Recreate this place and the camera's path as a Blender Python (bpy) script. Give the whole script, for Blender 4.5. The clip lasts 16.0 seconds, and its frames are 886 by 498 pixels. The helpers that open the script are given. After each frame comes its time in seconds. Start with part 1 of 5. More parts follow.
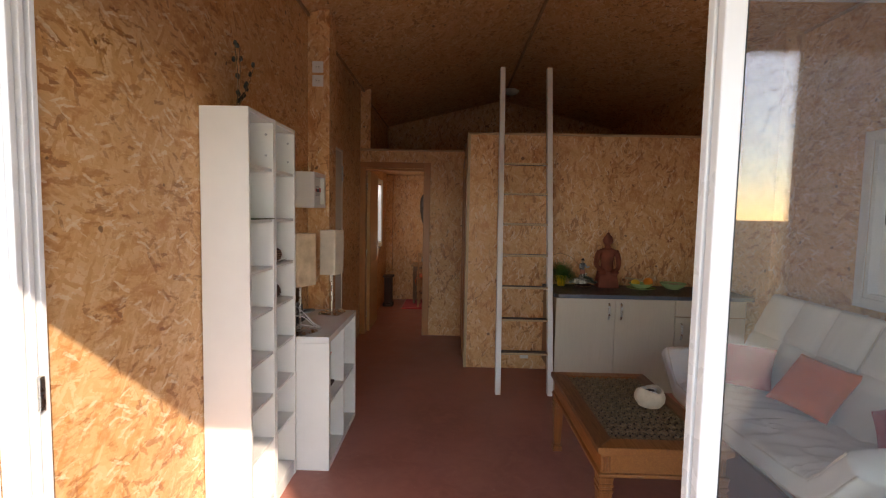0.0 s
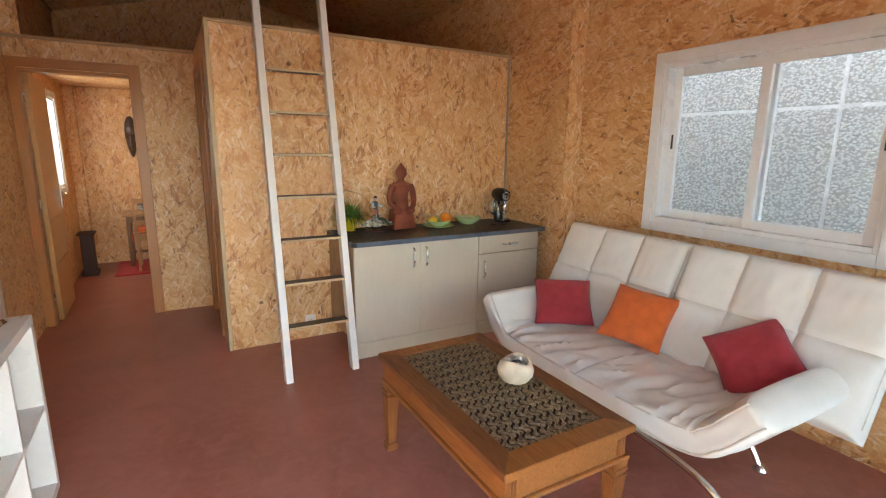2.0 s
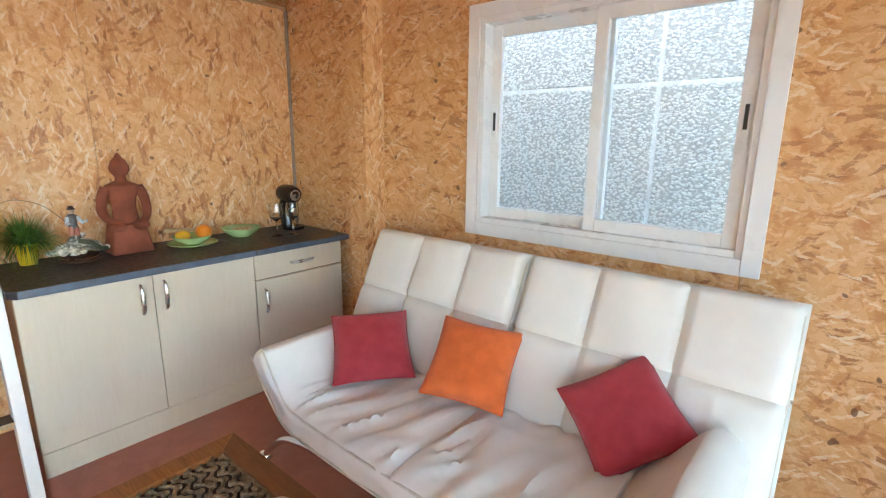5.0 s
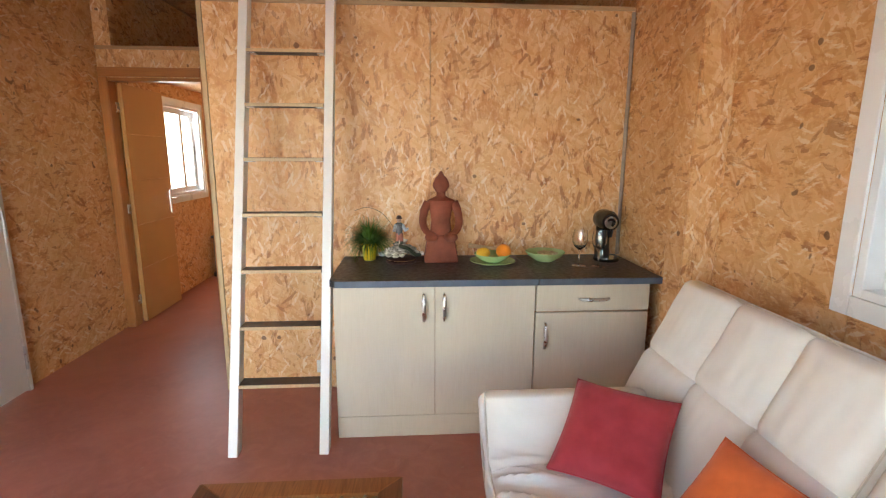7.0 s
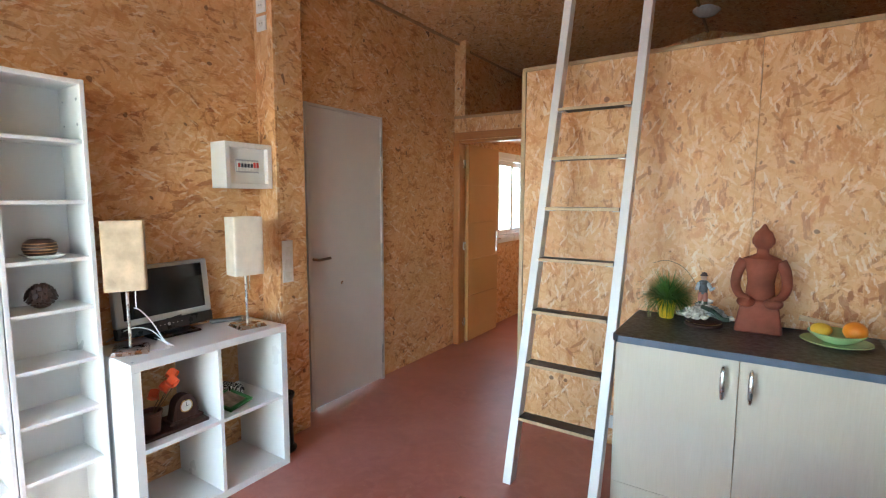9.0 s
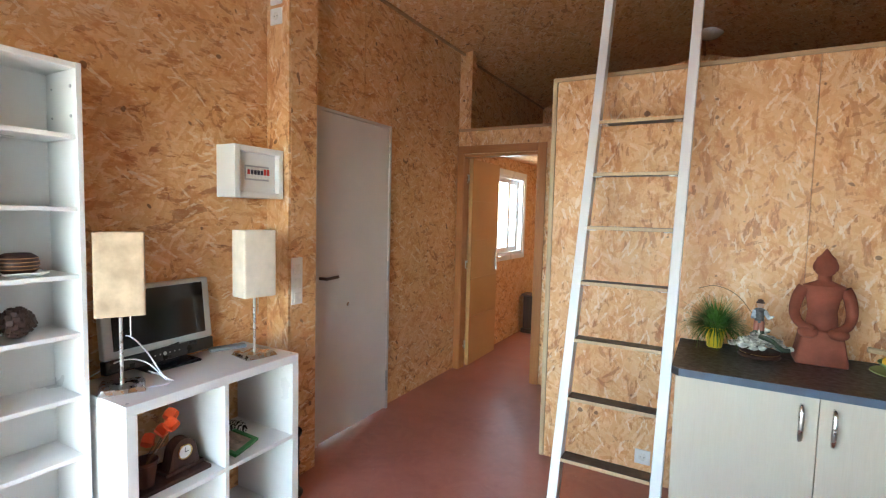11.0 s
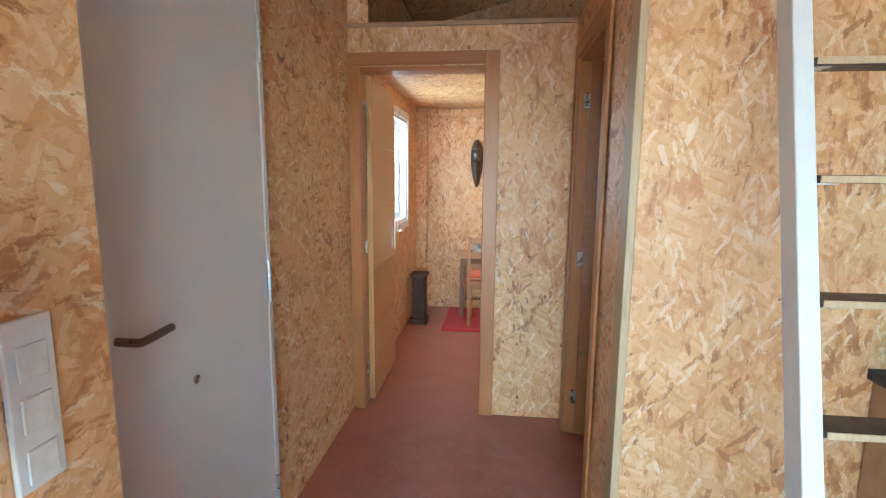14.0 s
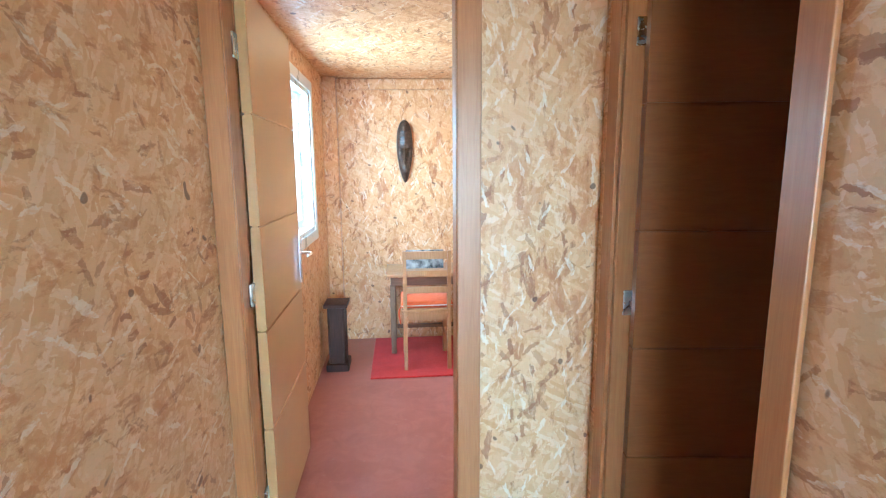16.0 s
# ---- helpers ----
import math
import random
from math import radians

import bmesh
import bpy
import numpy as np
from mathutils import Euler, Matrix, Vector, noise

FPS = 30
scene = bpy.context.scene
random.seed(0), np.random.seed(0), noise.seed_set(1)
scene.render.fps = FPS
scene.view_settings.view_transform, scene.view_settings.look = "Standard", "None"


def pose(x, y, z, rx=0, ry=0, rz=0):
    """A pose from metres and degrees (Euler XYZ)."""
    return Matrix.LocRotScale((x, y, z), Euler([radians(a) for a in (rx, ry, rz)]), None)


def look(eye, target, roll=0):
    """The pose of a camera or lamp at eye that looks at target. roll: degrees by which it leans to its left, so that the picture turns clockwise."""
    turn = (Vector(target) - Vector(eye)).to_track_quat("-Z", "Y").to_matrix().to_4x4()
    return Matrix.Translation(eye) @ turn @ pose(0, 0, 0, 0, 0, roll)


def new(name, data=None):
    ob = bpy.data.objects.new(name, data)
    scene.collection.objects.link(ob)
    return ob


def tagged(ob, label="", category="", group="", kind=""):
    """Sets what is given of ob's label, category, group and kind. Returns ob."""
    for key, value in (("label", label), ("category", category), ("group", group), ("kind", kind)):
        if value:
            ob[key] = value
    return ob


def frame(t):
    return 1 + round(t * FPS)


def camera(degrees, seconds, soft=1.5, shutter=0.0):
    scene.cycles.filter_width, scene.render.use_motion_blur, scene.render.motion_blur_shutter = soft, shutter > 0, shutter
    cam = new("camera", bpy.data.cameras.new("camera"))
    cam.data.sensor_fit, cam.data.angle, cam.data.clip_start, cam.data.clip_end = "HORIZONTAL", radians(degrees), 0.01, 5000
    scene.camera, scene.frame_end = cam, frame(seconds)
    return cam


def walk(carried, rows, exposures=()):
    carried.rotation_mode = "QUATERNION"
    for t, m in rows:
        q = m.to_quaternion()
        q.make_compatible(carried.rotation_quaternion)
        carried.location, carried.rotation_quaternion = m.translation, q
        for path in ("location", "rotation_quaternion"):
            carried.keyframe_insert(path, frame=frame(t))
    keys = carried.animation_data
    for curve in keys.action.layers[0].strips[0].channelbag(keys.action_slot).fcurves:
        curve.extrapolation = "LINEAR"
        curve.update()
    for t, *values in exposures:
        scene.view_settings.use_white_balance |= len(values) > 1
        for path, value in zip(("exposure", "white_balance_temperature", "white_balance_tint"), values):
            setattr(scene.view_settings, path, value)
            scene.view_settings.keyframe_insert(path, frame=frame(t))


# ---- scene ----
cam = camera(84.5, 16.0, soft=1.2)
METRES, EYE, TILT, LEAN, TURN = 6.65, 1.52, 0.0, 0.0, 1.0
ROWS = [
    (0.0, 0.0, 0.0, 0.0, 0.08, -4.27, -1.11),
    (0.5, 0.0001, 0.0485, -0.0015, -1.59, -6.73, -0.75),
    (1.0, -0.0107, 0.0919, -0.003, -7.86, -9.05, -0.46),
    (1.5, -0.0253, 0.1265, -0.0024, -17.86, -10.58, -0.63),
    (2.0, -0.0215, 0.156, -0.0054, -30.39, -11.7, -0.67),
    (2.5, -0.0138, 0.1772, -0.0053, -44.17, -12.68, -0.64),
    (3.0, -0.0045, 0.2006, -0.0062, -57.83, -13.2, -1.05),
    (5.5, 0.1281, 0.2566, -0.0107, -44.16, -12.6, -0.37),
    (6.0, 0.1598, 0.2616, -0.0103, -33.31, -12.43, -0.54),
    (6.5, 0.1832, 0.2619, -0.0083, -19.77, -12.03, -0.44),
    (7.0, 0.1988, 0.2674, -0.0101, -4.8, -10.87, -0.23),
    (7.5, 0.2182, 0.268, -0.007, 10.47, -9.21, -0.26),
    (8.0, 0.2236, 0.2675, -0.0053, 23.47, -8.04, -0.27),
    (8.5, 0.2251, 0.2678, -0.005, 32.16, -6.56, -0.0),
    (11.0, 0.1591, 0.2747, -0.0064, 28.28, -4.05, -1.44),
    (11.5, 0.1242, 0.2974, -0.0095, 24.21, -4.92, -1.39),
    (12.0, 0.0805, 0.3197, -0.0119, 19.3, -5.95, -1.16),
    (12.5, 0.0371, 0.3426, -0.0093, 14.69, -6.94, -0.68),
    (13.0, 0.0098, 0.382, -0.0146, 11.43, -7.4, -0.35),
    (13.5, -0.0088, 0.4238, -0.0129, 8.34, -7.96, -0.39),
    (14.0, -0.0325, 0.4733, -0.0142, 5.27, -8.33, -0.46),
    (14.5, -0.0456, 0.5152, -0.0146, 4.36, -8.64, -0.29),
    (15.0, -0.0508, 0.5626, -0.0148, 3.59, -8.86, -0.26),
    (15.5, -0.0591, 0.6085, -0.0167, 0.72, -8.95, -0.04),
    (16.0, -0.0695, 0.6537, -0.0148, -6.09, -9.15, 0.42),
]
EXPOSURES = [
    (0.0, 1.75, 7600, 20), (1.0, 2.4, 8100, 22), (2.0, 3.35, 7300, 11), (3.0, 3.75, 6500, 4), (5.5, 3.8, 6500, 6), (7.0, 3.75, 7000, 11), (7.5, 4.0, 5700, -2),
    (8.0, 3.85, 5600, -1), (8.5, 3.7, 5800, 2), (11.0, 3.8, 5900, 2), (12.5, 3.95, 5700, 2), (13.5, 3.95, 5500, 0), (14.5, 4.25, 4800, -7), (15.5, 4.5, 4600, -8), (16.0, 4.85, 4200, -11)]
walk(cam, [(t, pose(0, 0, EYE, TILT, LEAN, TURN) @ pose(METRES * x, METRES * y, METRES * z, 90 + pitch, roll, yaw)) for t, x, y, z, yaw, pitch, roll in ROWS], EXPOSURES)

# ---- world, sun, exposure ----
SUN_WAY = Vector((-0.80, 1.0, -0.82)).normalized()
world = bpy.data.worlds.new("sky")
scene.world = world
world.use_nodes = True
wn = world.node_tree
sky = wn.nodes.new("ShaderNodeTexSky")
sky.sky_type = "NISHITA"
sky.sun_disc = False
sky.dust_density = 0.3
sky.sun_elevation = math.asin(-SUN_WAY.z)
sky.sun_rotation = math.atan2(-SUN_WAY.x, -SUN_WAY.y)
wn.links.new(sky.outputs[0], wn.nodes["Background"].inputs[0])
wn.nodes["Background"].inputs[1].default_value = 0.15
sun_data = bpy.data.lights.new("sun", "SUN")
sun_data.energy, sun_data.angle, sun_data.color = 2.0, radians(0.6), (1.0, 0.93, 0.82)
sun = new("sun", sun_data)
sun.matrix_world = look((4, -8, 8), Vector((4, -8, 8)) + SUN_WAY)


# daylight standing in the bedroom window's opening
day = bpy.data.lights.new("bedroom_daylight", "AREA")
day.shape, day.size, day.size_y, day.energy, day.color = "RECTANGLE", 0.84, 0.90, 1.6, (0.90, 0.96, 1.0)
new("bedroom_daylight", day).matrix_world = look((-1.262, 7.34, 1.485), (1.0, 7.34, 0.95))

# ---- materials ----


def material(name, base, rough=0.5, metal=0.0):
    m = bpy.data.materials.new(name)
    m.use_nodes = True
    b = m.node_tree.nodes["Principled BSDF"]
    b.inputs["Base Color"].default_value = (*base, 1)
    b.inputs["Roughness"].default_value = rough
    b.inputs["Metallic"].default_value = metal
    return m


class Nodes:
    """Short hand for wiring one material."""

    def __init__(self, m):
        self.t = m.node_tree
        self.b = self.t.nodes["Principled BSDF"]

    def add(self, kind, **values):
        n = self.t.nodes.new(kind)
        for key, value in values.items():
            n.inputs[key].default_value = value
        return n

    def link(self, a, b):
        self.t.links.new(a, b)

    def coords(self):
        return self.t.nodes.new("ShaderNodeTexCoord").outputs["Object"]

    def noise(self, vec, scale, detail=3.0, rough=0.55, distortion=0.0):
        n = self.add("ShaderNodeTexNoise", Scale=scale, Detail=detail, Roughness=rough, Distortion=distortion)
        self.link(vec, n.inputs["Vector"])
        return n

    def ramp(self, fac, stops, interp="LINEAR"):
        n = self.t.nodes.new("ShaderNodeValToRGB")
        e = n.color_ramp.elements
        n.color_ramp.interpolation = interp
        while len(e) < len(stops):
            e.new(0.5)
        for el, (p, c) in zip(e, stops):
            el.position = p
            el.color = (*c, 1) if len(c) == 3 else c
        self.link(fac, n.inputs[0])
        return n.outputs[0]

    def mix(self, fac, a, b, mode="MIX"):
        n = self.t.nodes.new("ShaderNodeMix")
        n.data_type, n.blend_type = "RGBA", mode
        for sock, v in ((n.inputs[0], fac), (n.inputs[6], a), (n.inputs[7], b)):
            if isinstance(v, (int, float)):
                sock.default_value = v
            elif isinstance(v, tuple):
                sock.default_value = (*v, 1)
            else:
                self.link(v, sock)
        return n.outputs[2]

    def math(self, op, a, b=0.0):
        n = self.t.nodes.new("ShaderNodeMath")
        n.operation = op
        for sock, v in zip(n.inputs, (a, b)):
            if isinstance(v, (int, float)):
                sock.default_value = v
            else:
                self.link(v, sock)
        return n.outputs[0]

    def bump(self, height, strength, dist=0.01):
        n = self.add("ShaderNodeBump", Strength=strength, Distance=dist)
        self.link(height, n.inputs["Height"])
        self.link(n.outputs[0], self.b.inputs["Normal"])

    def base(self, sock):
        self.link(sock, self.b.inputs["Base Color"])

    def rough(self, sock):
        self.link(sock, self.b.inputs["Roughness"])


def osb(name, turn):
    """Oriented strand board; turn lays the board's plane onto u, v (v runs up the wall)."""
    m = material(name, (0.6, 0.36, 0.15), 0.5)
    n = Nodes(m)
    flat = n.t.nodes.new("ShaderNodeMapping")
    flat.inputs["Rotation"].default_value = turn
    n.link(n.coords(), flat.inputs[0])
    place = n.t.nodes.new("ShaderNodeObjectInfo")
    shift = n.mix(1.0, flat.outputs[0], n.mix(1.0, (0.0, 0.0, 0.0), place.outputs["Random"], "ADD"), "ADD")
    warp = n.noise(shift, 9.0, 2.0)
    w = n.mix(0.030, shift, warp.outputs["Color"], "ADD")
    fine = n.noise(shift, 60.0, 3.0, 0.65)
    w = n.mix(0.016, w, fine.outputs["Color"], "ADD")

    def strands(angle, long, wide, move):
        mp = n.t.nodes.new("ShaderNodeMapping")
        mp.inputs["Rotation"].default_value = (0, 0, angle)
        mp.inputs["Location"].default_value = (move, move * 1.7, 0)
        n.link(w, mp.inputs[0])
        sc = n.t.nodes.new("ShaderNodeMapping")
        sc.inputs["Scale"].default_value = (0.80 / long, 0.80 / wide, 0.0)
        n.link(mp.outputs[0], sc.inputs[0])
        v = n.add("ShaderNodeTexVoronoi", Scale=1.0, Randomness=1.0)
        v.distance = "CHEBYCHEV"
        n.link(sc.outputs[0], v.inputs["Vector"])
        c = n.t.nodes.new("ShaderNodeSeparateColor")
        n.link(v.outputs["Color"], c.inputs[0])
        return c.outputs

    # fibre: fine streaks that run up the board, also used to tear the chips' edges
    st = n.t.nodes.new("ShaderNodeMapping")
    st.inputs["Scale"].default_value = (1.0, 0.17, 1.0)
    st.inputs["Rotation"].default_value = (0, 0, 0.25)
    n.link(w, st.inputs[0])
    fibre = n.noise(st.outputs[0], 150.0, 4.0, 0.65)
    tear = n.noise(st.outputs[0], 75.0, 3.0, 0.7)
    # overlapping strands, most of them pale, with a few toasted ones
    stops = [(0.0, (0.58, 0.255, 0.080)), (0.10, (0.65, 0.330, 0.122)), (0.32, (0.715, 0.400, 0.175)), (0.66, (0.765, 0.464, 0.228)), (1.0, (0.84, 0.60, 0.36))]
    col = hgt = None
    for i, (angle, long, wide) in enumerate(((1.45, 0.130, 0.024), (0.85, 0.085, 0.018), (2.20, 0.095, 0.019), (1.75, 0.120, 0.021), (0.35, 0.070, 0.014), (1.15, 0.075, 0.013), (2.60, 0.060, 0.012))):
        c = strands(angle, long, wide, 3.1 * i)
        tone = n.ramp(n.math("ADD", n.math("MULTIPLY", c[0], 0.8), n.math("MULTIPLY", n.math("SUBTRACT", fibre.outputs[0], 0.3), 0.5)), stops)
        if col is None:
            col, hgt = tone, c[0]
        else:
            top = n.ramp(n.math("ADD", c[1], n.math("MULTIPLY", n.math("SUBTRACT", tear.outputs[0], 0.5), 0.7)), [(0.63, (0, 0, 0)), (0.69, (1, 1, 1))])
            col = n.mix(top, col, tone)
            hgt = n.mix(top, hgt, c[0])
    col = n.mix(n.ramp(fibre.outputs[0], [(0.45, (0, 0, 0)), (0.72, (0.38,) * 3)]), col, (0.56, 0.30, 0.115))
    # toasted drifts with torn edges
    st2 = n.t.nodes.new("ShaderNodeMapping")
    st2.inputs["Scale"].default_value = (1.0, 0.50, 1.0)
    n.link(w, st2.inputs[0])
    blot = n.noise(st2.outputs[0], 11.0, 5.0, 0.72, 0.4)
    blot_f = n.math("ADD", blot.outputs[0], n.math("MULTIPLY", n.math("SUBTRACT", tear.outputs[0], 0.5), 0.30))
    col = n.mix(n.ramp(blot_f, [(0.53, (0, 0, 0)), (0.59, (0.50,) * 3), (0.70, (0.78,) * 3)]), col, (0.53, 0.205, 0.055))
    # bark-brown chips, torn along the fibre and gathered in drifts
    drift = n.noise(shift, 3.2, 2.0)
    gate = n.ramp(n.math("ADD", tear.outputs[0], n.math("MULTIPLY", drift.outputs[0], 0.8)), [(0.80, (0, 0, 0)), (0.95, (1, 1, 1))])
    for i, (angle, long, wide, keep, deep) in enumerate(((1.40, 0.075, 0.017, 0.955, 0.70), (2.20, 0.050, 0.014, 0.960, 0.55), (0.80, 0.060, 0.014, 0.960, 0.70), (1.60, 0.034, 0.011, 0.950, 0.80), (1.80, 0.110, 0.028, 0.955, 0.60), (0.30, 0.045, 0.011, 0.970, 0.60))):
        c = strands(angle, long, wide, 7.7 + 2.3 * i)
        chip = n.math("MULTIPLY", n.math("GREATER_THAN", c[2], keep), gate)
        col = n.mix(n.math("MULTIPLY", chip, deep), col, n.ramp(c[0], [(0.0, (0.27, 0.080, 0.020)), (1.0, (0.48, 0.185, 0.052))]))
    # a few almost white shavings on top
    for i, (angle, long, wide) in enumerate(((1.0, 0.060, 0.010), (1.9, 0.045, 0.009))):
        c = strands(angle, long, wide, 31.0 + 4.1 * i)
        col = n.mix(n.math("MULTIPLY", n.math("GREATER_THAN", c[2], 0.95), n.ramp(tear.outputs[0], [(0.40, (0, 0, 0)), (0.55, (0.75,) * 3)])), col, (0.86, 0.71, 0.50))
    knots = n.noise(shift, 21.0, 0.0)
    col = n.mix(n.ramp(knots.outputs[0], [(0.815, (0, 0, 0)), (0.835, (0.8,) * 3)]), col, (0.10, 0.035, 0.015))
    broad = n.noise(shift, 1.1, 3.0)
    col = n.mix(n.ramp(broad.outputs[0], [(0.35, (0, 0, 0)), (0.75, (0.28,) * 3)]), col, (0.58, 0.31, 0.115))
    n.base(col)
    n.rough(n.ramp(fibre.outputs[0], [(0.3, (0.36,) * 3), (0.7, (0.56,) * 3)]))
    n.bump(n.mix(0.45, hgt, fibre.outputs["Color"]), 0.35, 0.003)
    return m


OSB_X = osb("osb_side", (0.0, radians(90), 0.0))
OSB_Y = osb("osb_front", (radians(90), 0.0, 0.0))
OSB_Z = osb("osb_flat", (0.0, 0.0, 0.0))


def floor_paint():
    m = material("red_floor_paint", (0.3, 0.11, 0.08), 0.4)
    n = Nodes(m)
    c = n.coords()
    a, b, d = n.noise(c, 1.6, 5.0, 0.6, 0.6), n.noise(c, 9.0, 4.0, 0.6, 1.2), n.noise(c, 120.0, 2.0)
    col = n.ramp(a.outputs[0], [(0.30, (0.35, 0.118, 0.082)), (0.70, (0.46, 0.178, 0.132))])
    col = n.mix(n.ramp(b.outputs[0], [(0.42, (0, 0, 0)), (0.72, (0.55,) * 3)]), col, (0.52, 0.230, 0.178))
    specks = n.noise(c, 33.0, 1.0)
    col = n.mix(n.ramp(specks.outputs[0], [(0.72, (0, 0, 0)), (0.78, (0.25,) * 3)]), col, (0.50, 0.33, 0.28))
    n.base(col)
    n.rough(n.ramp(b.outputs[0], [(0.3, (0.30,) * 3), (0.7, (0.50,) * 3)]))
    n.bump(n.mix(0.3, b.outputs[0], d.outputs[0]), 0.10, 0.004)
    return m


def wood(name, dark, light, turn=(0, 0, 0), scale=7.0, rough=0.4, stretch=14.0):
    m = material(name, light, rough)
    n = Nodes(m)
    mp = n.t.nodes.new("ShaderNodeMapping")
    mp.inputs["Rotation"].default_value = turn
    n.link(n.coords(), mp.inputs[0])
    st = n.t.nodes.new("ShaderNodeMapping")
    st.inputs["Scale"].default_value = (1.0, stretch, stretch)
    n.link(mp.outputs[0], st.inputs[0])
    g = n.noise(st.outputs[0], scale, 5.0, 0.6, 1.5)
    big = n.noise(mp.outputs[0], 2.5, 2.0)
    col = n.ramp(g.outputs[0], [(0.28, dark), (0.72, light)])
    col = n.mix(n.ramp(big.outputs[0], [(0.3, (0, 0, 0)), (0.8, (0.4,) * 3)]), col, tuple(0.72 * v for v in light))
    n.base(col)
    n.rough(n.ramp(g.outputs[0], [(0.3, (rough + 0.1,) * 3), (0.7, (max(rough - 0.08, 0.05),) * 3)]))
    n.bump(g.outputs[0], 0.12, 0.002)
    return m


def mottled(name, base, rough=0.5, metal=0.0, spread=0.18, scale=14.0, bump=0.05, fine=220.0):
    """Paint, plastic, cloth or clay: small drifts of tone, fine relief."""
    m = material(name, base, rough, metal)
    n = Nodes(m)
    c = n.coords()
    a, b = n.noise(c, scale, 4.0), n.noise(c, fine, 2.0)
    n.base(n.ramp(a.outputs[0], [(0.3, tuple(v * (1 - spread) for v in base)), (0.7, tuple(min(v * (1 + spread * 0.5), 1) for v in base))]))
    n.rough(n.ramp(a.outputs[0], [(0.3, (min(rough + 0.08, 1),) * 3), (0.7, (max(rough - 0.08, 0.04),) * 3)]))
    n.bump(b.outputs[0], bump, 0.002)
    return m


def woven(name, base, rough=0.85, pitch=900.0, bump=0.3):
    m = mottled(name, base, rough, 0.0, 0.14, 18.0, bump, pitch)
    m.node_tree.nodes["Principled BSDF"].inputs["Sheen Weight"].default_value = 0.2
    return m


def glass(name, tint=(1, 1, 1)):
    m = material(name, tint, 0.0)
    b = m.node_tree.nodes["Principled BSDF"]
    b.inputs["Transmission Weight"].default_value = 1.0
    b.inputs["IOR"].default_value = 1.45
    return m


def pebbledash():
    """Coarse tyrolean render: lumps a few centimetres wide, drawn out sideways."""
    m = material("pebbledash", (0.7, 0.7, 0.68), 0.85)
    n = Nodes(m)
    st = n.t.nodes.new("ShaderNodeMapping")
    st.inputs["Scale"].default_value = (1.0, 0.70, 1.0)
    c = n.coords()
    wob = n.noise(c, 30.0, 2.0)
    n.link(n.mix(0.02, c, wob.outputs["Color"], "ADD"), st.inputs[0])
    v = n.add("ShaderNodeTexVoronoi", Scale=64.0, Randomness=1.0)
    n.link(st.outputs[0], v.inputs["Vector"])
    big, small = n.noise(c, 11.0, 3.0), n.noise(c, 170.0, 2.0)
    lump = n.ramp(v.outputs["Distance"], [(0.10, (1, 1, 1)), (0.62, (0, 0, 0))])
    # shade in the gaps between lumps is painted into the colour
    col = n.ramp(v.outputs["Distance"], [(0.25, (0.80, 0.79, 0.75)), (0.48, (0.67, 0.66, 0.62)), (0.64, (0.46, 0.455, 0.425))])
    n.base(n.mix(n.ramp(big.outputs[0], [(0.35, (0, 0, 0)), (0.7, (0.25,) * 3)]), col, (0.66, 0.655, 0.61)))
    n.bump(n.mix(0.15, lump, small.outputs[0]), 0.9, 0.014)
    return m


FLOOR = floor_paint()
WHITE = mottled("white_lacquer", (0.76, 0.755, 0.73), 0.35, 0, 0.04, 5.0, 0.02)
WHITE_ALU = mottled("white_aluminium", (0.80, 0.81, 0.82), 0.3, 0, 0.04, 6.0, 0.015)
DOOR_GREY = mottled("painted_steel_door", (0.66, 0.63, 0.59), 0.45, 0, 0.05, 3.0, 0.05, 300)
GREY_ALU = mottled("grey_aluminium", (0.45, 0.46, 0.47), 0.35, 0.6, 0.1)
RUBBER = mottled("black_rubber", (0.02, 0.02, 0.02), 0.6)
CREAM = wood("cream_laminate", (0.62, 0.545, 0.43), (0.67, 0.60, 0.485), (0, radians(90), 0), 5.0, 0.45, 20.0)
KRAFT = mottled("chipboard_side", (0.42, 0.26, 0.14), 0.7, 0, 0.15)
SLATE = mottled("dark_slate_laminate", (0.045, 0.048, 0.055), 0.42, 0, 0.5, 40.0, 0.15, 300)
SLATE_EDGE = mottled("slate_edge", (0.09, 0.12, 0.17), 0.4, 0, 0.2)
STEEL = mottled("brushed_steel", (0.62, 0.61, 0.58), 0.28, 1.0, 0.1, 30.0, 0.03)
CHROME = mottled("chrome", (0.75, 0.75, 0.76), 0.10, 1.0, 0.05)
BRONZE = mottled("bronze_handle", (0.22, 0.17, 0.13), 0.3, 0.8, 0.15)
TEAK = wood("orange_teak", (0.20, 0.068, 0.018), (0.40, 0.150, 0.040), (0, 0, radians(90)), 6.0, 0.38)
TEAK_TOP = wood("brown_teak", (0.12, 0.042, 0.016), (0.25, 0.095, 0.033), (0, 0, radians(90)), 6.0, 0.36)
TEAK_UP = wood("teak_upright", (0.17, 0.055, 0.016), (0.34, 0.120, 0.033), (0, radians(90), 0), 6.0, 0.38)
OAK_UP = wood("oak_trim_upright", (0.40, 0.150, 0.042), (0.50, 0.215, 0.068), (0, radians(90), 0), 4.0, 0.36, 22.0)
OAK_X = wood("oak_trim_level", (0.40, 0.150, 0.042), (0.50, 0.215, 0.068), (0, 0, 0), 4.0, 0.36, 22.0)
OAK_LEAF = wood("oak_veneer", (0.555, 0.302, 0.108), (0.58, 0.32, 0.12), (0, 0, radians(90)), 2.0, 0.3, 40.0)
